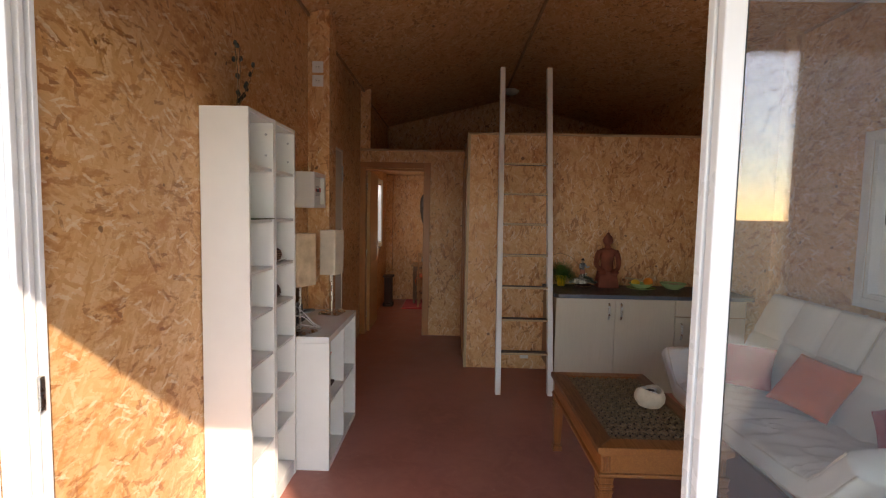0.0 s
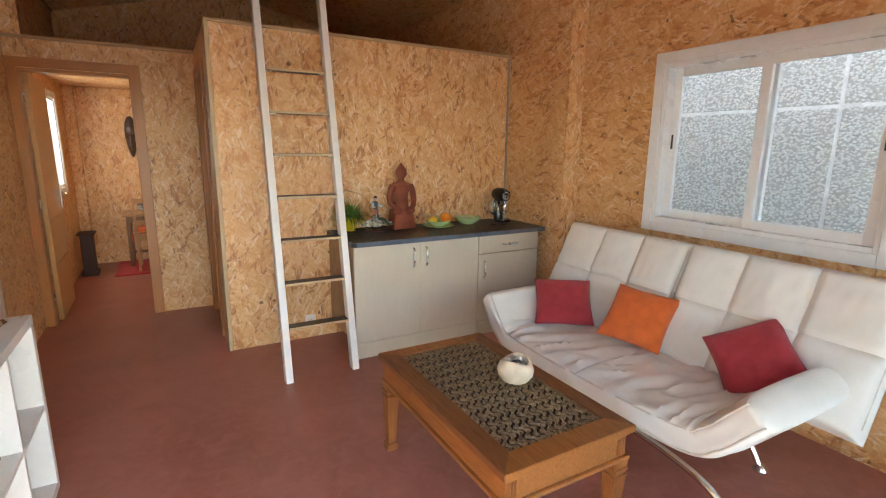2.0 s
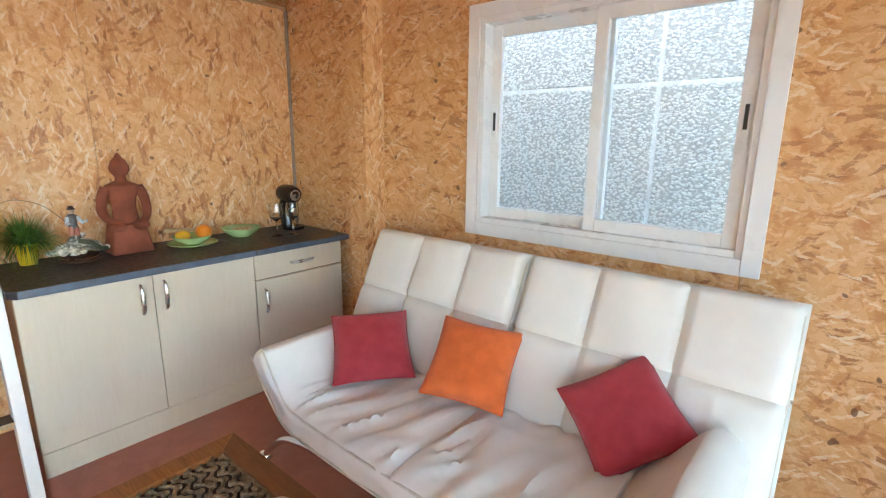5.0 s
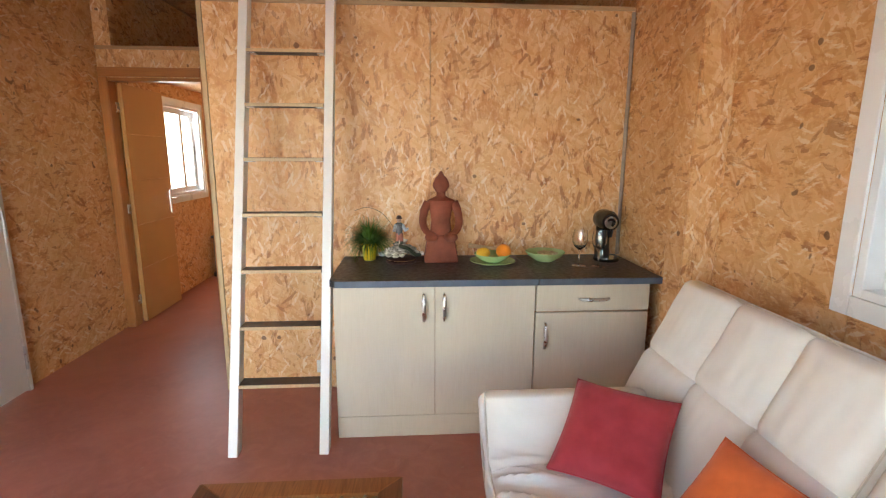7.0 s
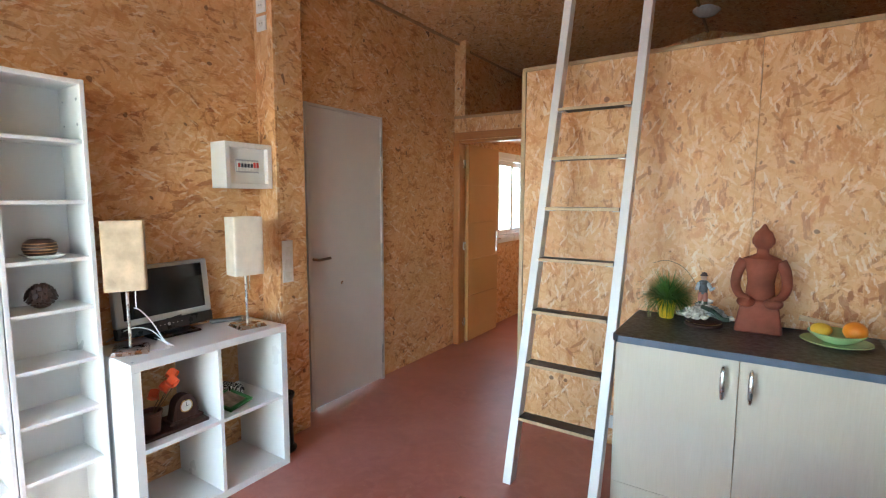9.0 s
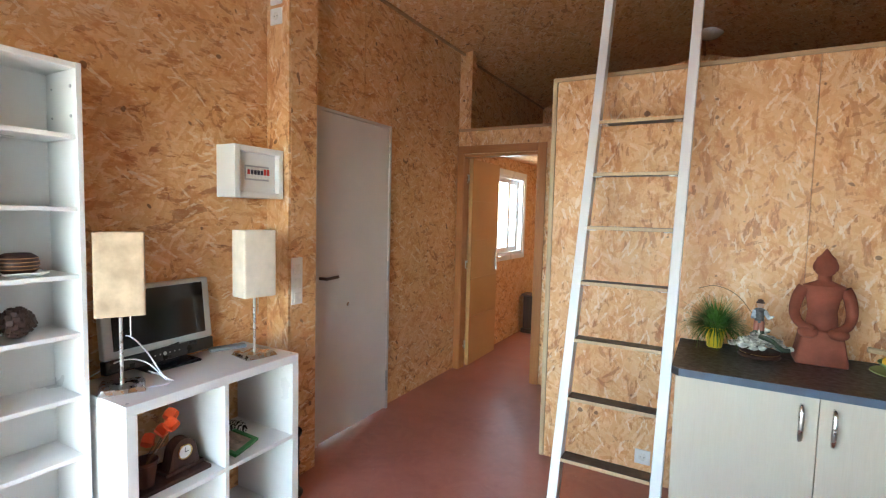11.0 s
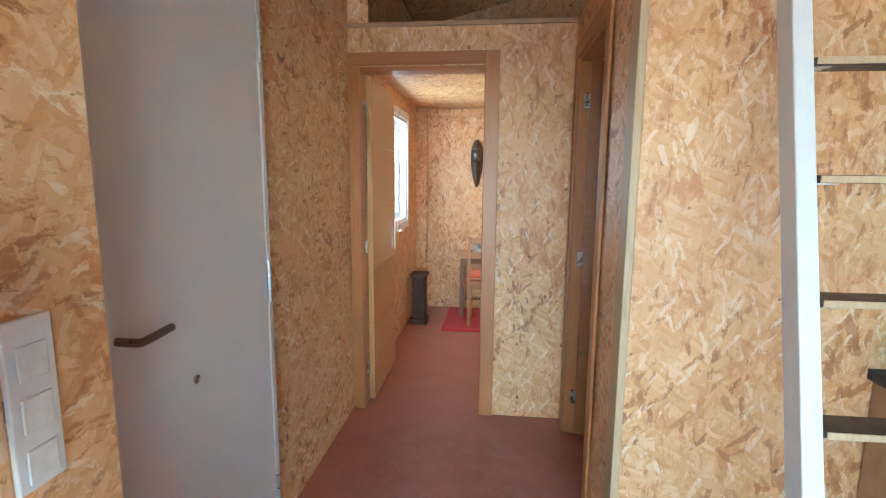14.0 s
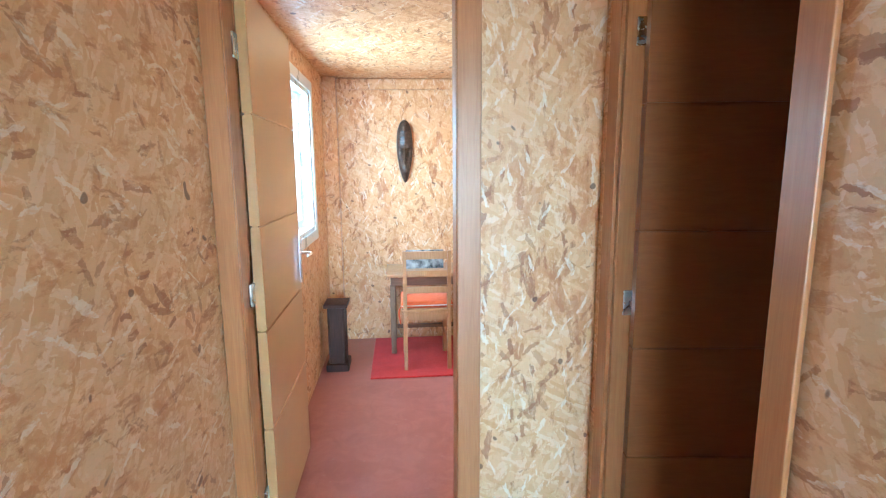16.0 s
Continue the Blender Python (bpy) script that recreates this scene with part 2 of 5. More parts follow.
# same oak veneer, its colour darkened for the unlit room's shade
OAK_SHADED = wood("oak_veneer_shaded", (0.31, 0.112, 0.033), (0.39, 0.150, 0.046), (0, 0, 0), 2.0, 0.3, 40.0)
for veneer in (OAK_LEAF, OAK_SHADED):
    for node in veneer.node_tree.nodes:
        if node.type == "BUMP":
            node.inputs["Strength"].default_value = 0.0
    veneer.node_tree.links.remove(veneer.node_tree.nodes["Principled BSDF"].inputs["Roughness"].links[0])
PINE_EDGE = wood("pale_pine_strip", (0.46, 0.32, 0.17), (0.60, 0.45, 0.26), (0, radians(90), 0), 6.0, 0.5)
PINE = wood("honey_pine", (0.40, 0.19, 0.07), (0.56, 0.31, 0.13), (0, radians(90), 0), 6.0, 0.4)
WALNUT = wood("dark_walnut", (0.028, 0.010, 0.006), (0.065, 0.024, 0.013), (0, radians(90), 0), 6.0, 0.55)
TREAD = mottled("dark_tread", (0.075, 0.055, 0.045), 0.5, 0, 0.25)
SOFA = mottled("cream_leatherette", (0.78, 0.765, 0.72), 0.42, 0, 0.035, 9.0, 0.10, 420.0)
SOFA_PIPE = woven("cream_piping", (0.66, 0.62, 0.54), 0.6)
RED_CLOTH = woven("crimson_cotton", (0.40, 0.030, 0.045))
ORANGE_CLOTH = woven("orange_cotton", (0.72, 0.14, 0.025))
RUG = woven("red_wool", (0.50, 0.015, 0.012), 1.0, 160.0, 1.0)
PARCHMENT = mottled("parchment", (0.70, 0.60, 0.47), 0.75, 0, 0.10, 16.0, 0.3, 90)
TAN_PAPER = mottled("tan_crinkled_paper", (0.56, 0.42, 0.27), 0.75, 0, 0.30, 13.0, 0.45, 60)
BLACK = mottled("black_plastic", (0.015, 0.015, 0.016), 0.3)
SCREEN = material("dark_screen", (0.008, 0.008, 0.010), 0.12)
SILVER = mottled("silver_plastic", (0.48, 0.48, 0.46), 0.4, 0.3, 0.06)
TERRACOTTA = mottled("terracotta", (0.25, 0.066, 0.034), 0.8, 0, 0.35, 9.0, 0.3, 120)
YELLOW = mottled("yellow_plastic", (0.72, 0.50, 0.015), 0.35, 0, 0.08)
LEAF = mottled("grass_leaf", (0.085, 0.20, 0.030), 0.55, 0, 0.5, 60.0)
CERAMIC = mottled("green_ceramic", (0.42, 0.58, 0.28), 0.2, 0, 0.1)
PORCELAIN = mottled("white_porcelain", (0.78, 0.77, 0.72), 0.2, 0, 0.12, 40.0)
ORANGE = mottled("orange_peel", (0.82, 0.26, 0.02), 0.45, 0, 0.1, 20, 0.3, 300)
LEMON = mottled("lemon_peel", (0.78, 0.48, 0.03), 0.45, 0, 0.1, 20, 0.3, 300)
STONEWARE = mottled("sand_stoneware", (0.62, 0.52, 0.39), 0.8, 0, 0.15, 22.0, 0.35, 180)
PEBBLE = mottled("dark_pebble", (0.05, 0.035, 0.03), 0.4, 0, 0.5, 60.0)
MASK_WOOD = mottled("smoked_wood", (0.085, 0.05, 0.032), 0.35, 0, 0.8, 70.0, 0.4, 200)
DRY = mottled("dry_stem", (0.20, 0.13, 0.07), 0.8)
PETAL = mottled("orange_paper", (0.85, 0.12, 0.02), 0.6)
WHITE_CORD = mottled("white_cable", (0.75, 0.75, 0.78), 0.4)
GREEN_PAINT = mottled("green_paint", (0.045, 0.22, 0.05), 0.4)
CLEAR = glass("clear_glass")
PANE = glass("window_glass", (0.97, 0.985, 0.98))
PEBBLEDASH = pebbledash()
MORTAR = mottled("white_joint", (0.86, 0.86, 0.85), 0.8)
RENDER_OUT = mottled("pale_render", (0.62, 0.60, 0.56), 0.9, 0, 0.12, 3.0, 0.4)
PAVING = mottled("terrace_concrete", (0.70, 0.65, 0.57), 0.85, 0, 0.2, 2.0, 0.3)
SOIL = mottled("dry_grass_ground", (0.36, 0.32, 0.22), 0.95, 0, 0.4, 0.7, 0.5)
WICKER = mottled("carved_reed", (0.23, 0.155, 0.085), 0.5, 0, 0.55, 70.0, 0.2)
WICKER_DARK = mottled("carved_backing", (0.06, 0.035, 0.02), 0.7, 0, 0.4, 70.0)

# ---- building helpers ----


def link_mesh(name, bm, mat, smooth=False):
    me = bpy.data.meshes.new(name)
    bmesh.ops.recalc_face_normals(bm, faces=bm.faces)
    bm.to_mesh(me)
    bm.free()
    me.materials.append(mat)
    if smooth:
        me.polygons.foreach_set("use_smooth", [True] * len(me.polygons))
        me.set_sharp_from_angle(angle=radians(40))
    return new(name, me)


def thing(name, label, category, at=(0, 0, 0), group="", kind=""):
    ob = new(name)
    ob.empty_display_size = 0.05
    ob.location = at
    return tagged(ob, label, category, group, kind)


def part(name, bm, mat, parent, label="", smooth=False):
    ob = link_mesh(name, bm, mat, smooth)
    ob.parent = parent
    if parent.type == "EMPTY":
        ob.matrix_parent_inverse = Matrix.Translation(-parent.location)
    if label:
        tagged(ob, label)
    return ob


def solo(name, bm, mat, label, category, group="", kind="", smooth=False):
    return tagged(link_mesh(name, bm, mat, smooth), label, category, group, kind)


def box(x0, x1, y0, y1, z0, z1, bevel=0.0, bm=None, seg=2):
    b = bmesh.new()
    bmesh.ops.create_cube(b, size=1.0)
    for v in b.verts:
        v.co = Vector((x0 + (v.co.x + 0.5) * (x1 - x0), y0 + (v.co.y + 0.5) * (y1 - y0), z0 + (v.co.z + 0.5) * (z1 - z0)))
    if bevel:
        bmesh.ops.bevel(b, geom=b.edges[:], offset=bevel, segments=seg, affect="EDGES", profile=0.5)
    return merge(bm, b)


def merge(bm, b):
    if bm is None:
        return b
    me = bpy.data.meshes.new("tmp")
    b.to_mesh(me)
    b.free()
    bm.from_mesh(me)
    bpy.data.meshes.remove(me)
    return bm


def turned(profile, at=(0, 0, 0), seg=28, bm=None):
    """A lathe shape: profile is a list of (radius, height)."""
    b = bmesh.new()
    rings = []
    for r, z in profile:
        rings.append([b.verts.new((at[0] + r * math.cos(2 * math.pi * i / seg), at[1] + r * math.sin(2 * math.pi * i / seg), at[2] + z)) for i in range(seg)])
    for p, q in zip(rings, rings[1:]):
        for i in range(seg):
            b.faces.new((p[i], p[(i + 1) % seg], q[(i + 1) % seg], q[i]))
    for ring in (rings[0], rings[-1]):
        b.faces.new(ring)
    return merge(bm, b)


def tube(points, radius, seg=10, bm=None):
    """A round bar along smooth points; radius may be a list."""
    pts = [Vector(p) for p in points]
    b = bmesh.new()
    rings = []
    side = None
    for i, p in enumerate(pts):
        way = (pts[min(i + 1, len(pts) - 1)] - pts[max(i - 1, 0)]).normalized()
        if side is None:
            side = way.orthogonal().normalized()
        side = (side - way * side.dot(way)).normalized()
        up = way.cross(side)
        r = radius[i] if isinstance(radius, (list, tuple)) else radius
        rings.append([b.verts.new(p + (side * math.cos(a) + up * math.sin(a)) * r) for a in (2 * math.pi * k / seg for k in range(seg))])
    for p, q in zip(rings, rings[1:]):
        for i in range(seg):
            b.faces.new((p[i], p[(i + 1) % seg], q[(i + 1) % seg], q[i]))
    b.faces.new(rings[0])
    b.faces.new(rings[-1])
    return merge(bm, b)


def spline(points, steps=8):
    """Catmull-Rom points through the given ones."""
    p = [Vector(q) for q in points]
    p = [2 * p[0] - p[1]] + p + [2 * p[-1] - p[-2]]
    out = []
    for a, b, c, d in zip(p, p[1:], p[2:], p[3:]):
        for k in range(steps):
            t = k / steps
            out.append(0.5 * (2 * b + (c - a) * t + (2 * a - 5 * b + 4 * c - d) * t * t + (3 * b - a - 3 * c + d) * t ** 3))
    return out + [p[-2]]


def ball(at, scale, bm=None, rough=0.0, seg=16):
    b = bmesh.new()
    bmesh.ops.create_uvsphere(b, u_segments=seg, v_segments=max(seg // 2, 6), radius=1.0)
    for v in b.verts:
        d = 1 + rough * noise.noise(v.co * 2.3 + Vector(at) * 7)
        v.co = Vector((at[0] + v.co.x * scale[0] * d, at[1] + v.co.y * scale[1] * d, at[2] + v.co.z * scale[2] * d))
    return merge(bm, b)


def moved(bm, m):
    bm.transform(m)
    return bm

# ---- structure ----
LX, LH, RX, KX = -1.09, -1.125, 2.68, 2.59  # left wall, left wall past the entry, right wall, right wall beside the kitchen
DY, KY, HY, BY = 1.182, 4.73, 5.95, 8.40  # glass door, kitchen wall, end of hall, far gable
EAVE, RIDGE_X, RIDGE_Z, LOFT = 2.96, 0.795, 3.42, 2.27


def roof_z(x):
    return EAVE + (RIDGE_Z - EAVE) * (1 - abs(x - RIDGE_X) / (RX - RIDGE_X))


def prism(outline, lo, hi, axis):
    """An outline of (a, z) swept along x or y from lo to hi."""
    b = bmesh.new()
    put = (lambda a, z, s: (s, a, z)) if axis == "x" else (lambda a, z, s: (a, s, z))
    p = [b.verts.new(put(a, z, lo)) for a, z in outline]
    q = [b.verts.new(put(a, z, hi)) for a, z in outline]
    b.faces.new(p)
    b.faces.new(list(reversed(q)))
    for i in range(len(p)):
        j = (i + 1) % len(p)
        b.faces.new((p[i], p[j], q[j], q[i]))
    return b


def panels(wall, mat, axis, lo, hi, rects, gap=0.0013):
    """Boards of a wall: rects of (a0, a1, z0, z1), each a piece of its own."""
    for a0, a1, z0, z1 in rects:
        o = ((a0 + gap, z0 + gap), (a1 - gap, z0 + gap), (a1 - gap, z1 - gap), (a0 + gap, z1 - gap))
        part("panel", prism(o, lo, hi, axis), mat, wall)


floor = solo("floor", box(LX - 0.1, RX + 0.1, DY - 0.06, BY + 0.1, -0.12, 0.0), FLOOR, "worn red painted concrete floor with a satin sheen", "floor", kind="structure")
solo("pavement", box(-9, 3.8, -9, DY - 0.06, -0.16, -0.03), PAVING, "pale concrete terrace outside the glass door", "terrace", kind="structure")
solo("ground", box(-400, 400, -400, 400, -0.5, -0.17), SOIL, "flat dry ground round the cabin", "ground", kind="structure")

wall_left = thing("wall_left", "strand board wall, honey brown, along living room and hall", "wall", (LX, 3, 0), kind="structure")
WX0, WX1, WZ0, WZ1 = 6.92, 7.76, 1.02, 1.95
panels(wall_left, OSB_X, "x", LX - 0.12, LX, [
    (DY - 0.05, 2.44, 0, EAVE + 0.05), (2.44, 3.68, 0, EAVE + 0.05), (3.68, 4.03, 0, EAVE + 0.05), (4.03, 4.50, 2.11, EAVE + 0.05), (4.50, 4.82, 2.11, EAVE + 0.05)])
panels(wall_left, OSB_X, "x", LH - 0.12, LH, [
    (4.8205, HY, 0, EAVE + 0.05), (HY, WX0, 0, EAVE + 0.05), (WX0, WX1, 0, WZ0), (WX0, WX1, WZ1, EAVE + 0.05), (WX1, BY + 0.1, 0, EAVE + 0.05)])
wall_right = thing("wall_right", "strand board wall with a white sliding window", "wall", (RX, 3, 0), kind="structure")
VY0, VY1, VZ0, VZ1 = 1.96, 3.20, 1.02, 2.03
panels(wall_right, OSB_X, "x", RX, RX + 0.12, [
    (DY - 0.05, VY0, 0, EAVE + 0.05), (VY0, VY1, 0, VZ0), (VY0, VY1, VZ1, EAVE + 0.05), (VY1, 3.90, 0, EAVE + 0.05), (3.90, 5.2, 0, EAVE + 0.05), (5.2, 6.8, 0, EAVE + 0.05), (6.8, BY + 0.1, 0, EAVE + 0.05)])
panels(wall_right, OSB_X, "x", KX, RX - 0.002, [(4.06, KY, 0, EAVE + 0.03)])
for name, x0, x1, y0, y1 in (("column_left", LX + 0.001, -0.93, 3.68, 3.885), ("column_right", 2.528, RX - 0.001, 3.90, 4.058)):
    col = thing(name, "boxed-in post clad in strand board against the wall", "column", ((x0 + x1) / 2, y0, 0), kind="structure")
    part("front_board", box(x0, x1, y0, y0 + 0.018, 0, EAVE + 0.03, 0.0015, seg=1), OSB_Y, col)
    part("side_board", box(x0, x1, y0 + 0.019, y1, 0, EAVE + 0.03, 0.0015, seg=1), OSB_X, col)

wall_kitchen = thing("wall_kitchen", "strand board partition under the loft, with visible panel joint", "wall", (0.14, KY, 0), kind="structure")
panels(wall_kitchen, OSB_Y, "y", KY, KY + 0.09, [(0.165, 1.41, 0, LOFT), (1.41, KX, 0, LOFT)])
part("top_strip", box(0.14, KX, KY - 0.006, KY + 0.10, LOFT, LOFT + 0.022, 0.002), wood("pine_ledge", (0.40, 0.25, 0.12), (0.52, 0.36, 0.20), (0, 0, 0), 6.0, 0.5), wall_kitchen, "pale pine edge strip")
part("corner_strip", box(0.138, 0.164, KY - 0.006, KY + 0.09, 0, LOFT, 0.002), PINE_EDGE, wall_kitchen, "pale pine corner strip")
part("corner_bead", tube([(KX - 0.012, KY - 0.012, 0.85), (KX - 0.012, KY - 0.012, LOFT - 0.01)], 0.011), mottled("grey_cable_duct", (0.34, 0.27, 0.22), 0.6), wall_kitchen, "grey cable duct in the corner")

wall_hall_right = thing("wall_hall_right", "strand board side of the hall with a door opening", "wall", (0.14, 5.3, 0), kind="structure")
D2A, D2B, DH = 5.125, 5.818, 2.035
panels(wall_hall_right, OSB_X, "x", 0.14, 0.23, [(KY + 0.09, D2A, 0, LOFT), (D2A, D2B, DH, LOFT), (D2B, HY, 0, LOFT)])
wall_hall_end = thing("wall_hall_end", "strand board end wall of the hall with a doorway", "wall", (-0.5, HY, 0), kind="structure")
D1A, D1B = -1.061, -0.348
panels(wall_hall_end, OSB_Y, "y", HY, HY + 0.09, [(LH, D1A, 0, LOFT - 0.02), (D1A, D1B, DH, LOFT - 0.02), (D1B, 0.23, 0, LOFT - 0.02)])
panels(wall_hall_end, OSB_Y, "y", HY, HY + 0.09, [(0.23, 1.4, 0, LOFT - 0.02), (1.4, RX, 0, LOFT - 0.02)])
part("ledge", box(LH, 0.14, HY - 0.008, HY + 0.10, LOFT - 0.02, LOFT + 0.004, 0.002), wood("pine_shelf", (0.36, 0.20, 0.09), (0.48, 0.30, 0.15), (0, 0, 0), 6.0, 0.5), wall_hall_end, "pine ledge of the loft")
part("loft_post", box(LH + 0.001, -1.005, HY, HY + 0.10, LOFT + 0.005, EAVE + 0.04, 0.002), OSB_Y, wall_hall_end)
wall_far = thing("wall_far", "strand board gable wall with a boxed corner post", "wall", (0.8, BY, 0), kind="structure")
gable = ((LH, 0), (RX, 0), (RX, EAVE + 0.03), (RIDGE_X, RIDGE_Z + 0.03), (LH, EAVE + 0.03))
part("panel", prism(gable, BY, BY + 0.1, "y"), OSB_Y, wall_far)
part("corner_post", box(LH + 0.001, -1.015, BY - 0.09, BY - 0.001, 0, 2.14, 0.002), OSB_Y, wall_far)
part("head_board", box(-1.014, RX, BY - 0.02, BY - 0.001, 2.06, 2.14, 0.003), OSB_Y, wall_far)
# unseen partition, added so daylight bounces within a smaller bedroom
bounce_wall = thing("bounce_wall", "plain unseen strand board wall added to bounce light in the bedroom", "wall", (0.55, 7.2, 0), kind="structure")
panels(bounce_wall, OSB_X, "x", 0.50, 0.58, [(HY + 0.095, 7.2, 0, 2.14), (7.2, BY - 0.025, 0, 2.14)])
wall_front = thing("wall_front", "plain boarded gable over the glass door", "wall", (0.8, DY, 2.15), kind="structure")
part("panel", prism(((LX, 2.16), (RX, 2.16), (RX, EAVE + 0.03), (RIDGE_X, RIDGE_Z + 0.03), (LX, EAVE + 0.03)), DY - 0.06, DY + 0.05, "y"), OSB_Y, wall_front)

solo("loft_floor", box(0.141, RX, KY + 0.10, HY + 0.1, 2.17, 2.255), OSB_Z, "strand board loft floor over the partition", "loft floor", kind="structure")
solo("bedroom_ceiling", box(LH, RX, HY + 0.101, BY - 0.001, 2.145, 2.245), OSB_Z, "pale strand board ceiling of the bedroom", "ceiling", kind="structure")
for name, a, b in (("ceiling_left", LX - 0.12, RIDGE_X), ("ceiling_right", RIDGE_X, RX + 0.12)):
    z0, z1 = (roof_z(a), RIDGE_Z) if a < 0 else (RIDGE_Z, roof_z(b))
    o = ((a, z0), (b, z1), (b, z1 + 0.12), (a, z0 + 0.12))
    solo(name, prism(o, DY - 0.06, BY + 0.1, "y"), OSB_Z, "sloping strand board ceiling under the roof", "ceiling", kind="structure")
solo("roof", prism(((LX - 0.4, 3.02), (RIDGE_X, 3.58), (RX + 0.16, 3.07), (RX + 0.16, 3.125), (RIDGE_X, 3.66), (LX - 0.4, 3.08)), DY - 0.05, BY + 0.3, "y"), RENDER_OUT, "shallow gable roof of the cabin", "roof", kind="structure")
solo("porch_roof", box(LX - 0.3, RX + 0.3, -0.06, DY - 0.065, 2.30, 2.38), RENDER_OUT, "flat porch roof in front of the glass door", "roof", kind="structure")


trim = thing("trim", "thin dark beading where walls meet the ceiling", "trim", (LX, 4, EAVE), kind="structure")
part("bead", tube([(LX + 0.008, DY + 0.06, roof_z(LX) - 0.012), (LX + 0.008, HY, roof_z(LX) - 0.012)], 0.012, 6), KRAFT, trim)
part("bead", tube([(LH + 0.008, HY + 0.1, roof_z(LX) - 0.012), (LH + 0.008, BY, roof_z(LX) - 0.012)], 0.012, 6), KRAFT, trim)
part("bead", tube([(RX - 0.008, DY + 0.06, roof_z(RX) - 0.012), (RX - 0.008, 3.9, roof_z(RX) - 0.012)], 0.012, 6), KRAFT, trim)
part("ridge_bead", tube([(RIDGE_X, DY + 0.06, RIDGE_Z - 0.012), (RIDGE_X, BY, RIDGE_Z - 0.012)], 0.016, 6), KRAFT, trim)

# ---- glass door ----
door_glass = thing("door_1", "white aluminium sliding glass door, one side slid open", "sliding door", (0.8, DY, 0), kind="structure")
part("left_jamb", box(LX + 0.001, -1.046, DY - 0.055, DY + 0.045, 0, 2.16, 0.004), WHITE_ALU, door_glass)
part("outer_casing", box(LX - 0.14, LX + 0.002, DY - 0.072, DY - 0.056, 0, 2.20, 0.003), WHITE_ALU, door_glass)
for k, y in enumerate((DY - 0.052, DY - 0.018, DY + 0.014)):
    part("jamb_rib", box(-1.048, -1.030, y, y + 0.016, 0.002, 2.10, 0.002), WHITE_ALU, door_glass)
part("latch_keeper", box(-1.032, -1.020, DY - 0.012, DY + 0.006, 1.00, 1.09, 0.003), STEEL, door_glass, "small steel latch keeper")
part("right_jamb", box(2.625, RX - 0.001, DY - 0.055, DY + 0.045, 0, 2.16, 0.004), GREY_ALU, door_glass)
part("head", box(-1.045, 2.624, DY - 0.055, DY + 0.045, 2.10, 2.159, 0.004), WHITE_ALU, door_glass)
part("track", box(-1.045, 2.624, DY - 0.055, DY + 0.045, 0.001, 0.018, 0.003), GREY_ALU, door_glass, "grey aluminium floor track")


def glass_leaf(x0, x1, y, sw):
    leaf = part("leaf", box(x0, x0 + sw, y - 0.016, y + 0.016, 0.02, 2.10, 0.004), WHITE_ALU, door_glass)
    for nm, b in (("stile", box(x1 - sw, x1, y - 0.016, y + 0.016, 0.02, 2.10, 0.004)),
                  ("top_rail", box(x0 + sw, x1 - sw, y - 0.015, y + 0.015, 2.03, 2.10, 0.003)),
                  ("bottom_rail", box(x0 + sw, x1 - sw, y - 0.015, y + 0.015, 0.02, 0.10, 0.003))):
        part(nm, b, WHITE_ALU, leaf)
    part("seal", box(x0 + sw, x0 + sw + 0.005, y - 0.010, y + 0.010, 0.10, 2.03), RUBBER, leaf)
    pane = part("pane", box(x0 + sw - 0.01, x1 - sw + 0.01, y - 0.003, y + 0.003, 0.09, 2.04), PANE, leaf)
    pane.visible_shadow = False
    return leaf


glass_leaf(0.602, 2.60, DY - 0.028, 0.050)
inner = glass_leaf(0.598, 2.62, DY + 0.012, 0.048)
part("pull", box(0.610, 0.630, DY + 0.0265, DY + 0.031, 0.92, 1.08, 0.002), BLACK, inner, "black recessed pull")

# ---- windows ----


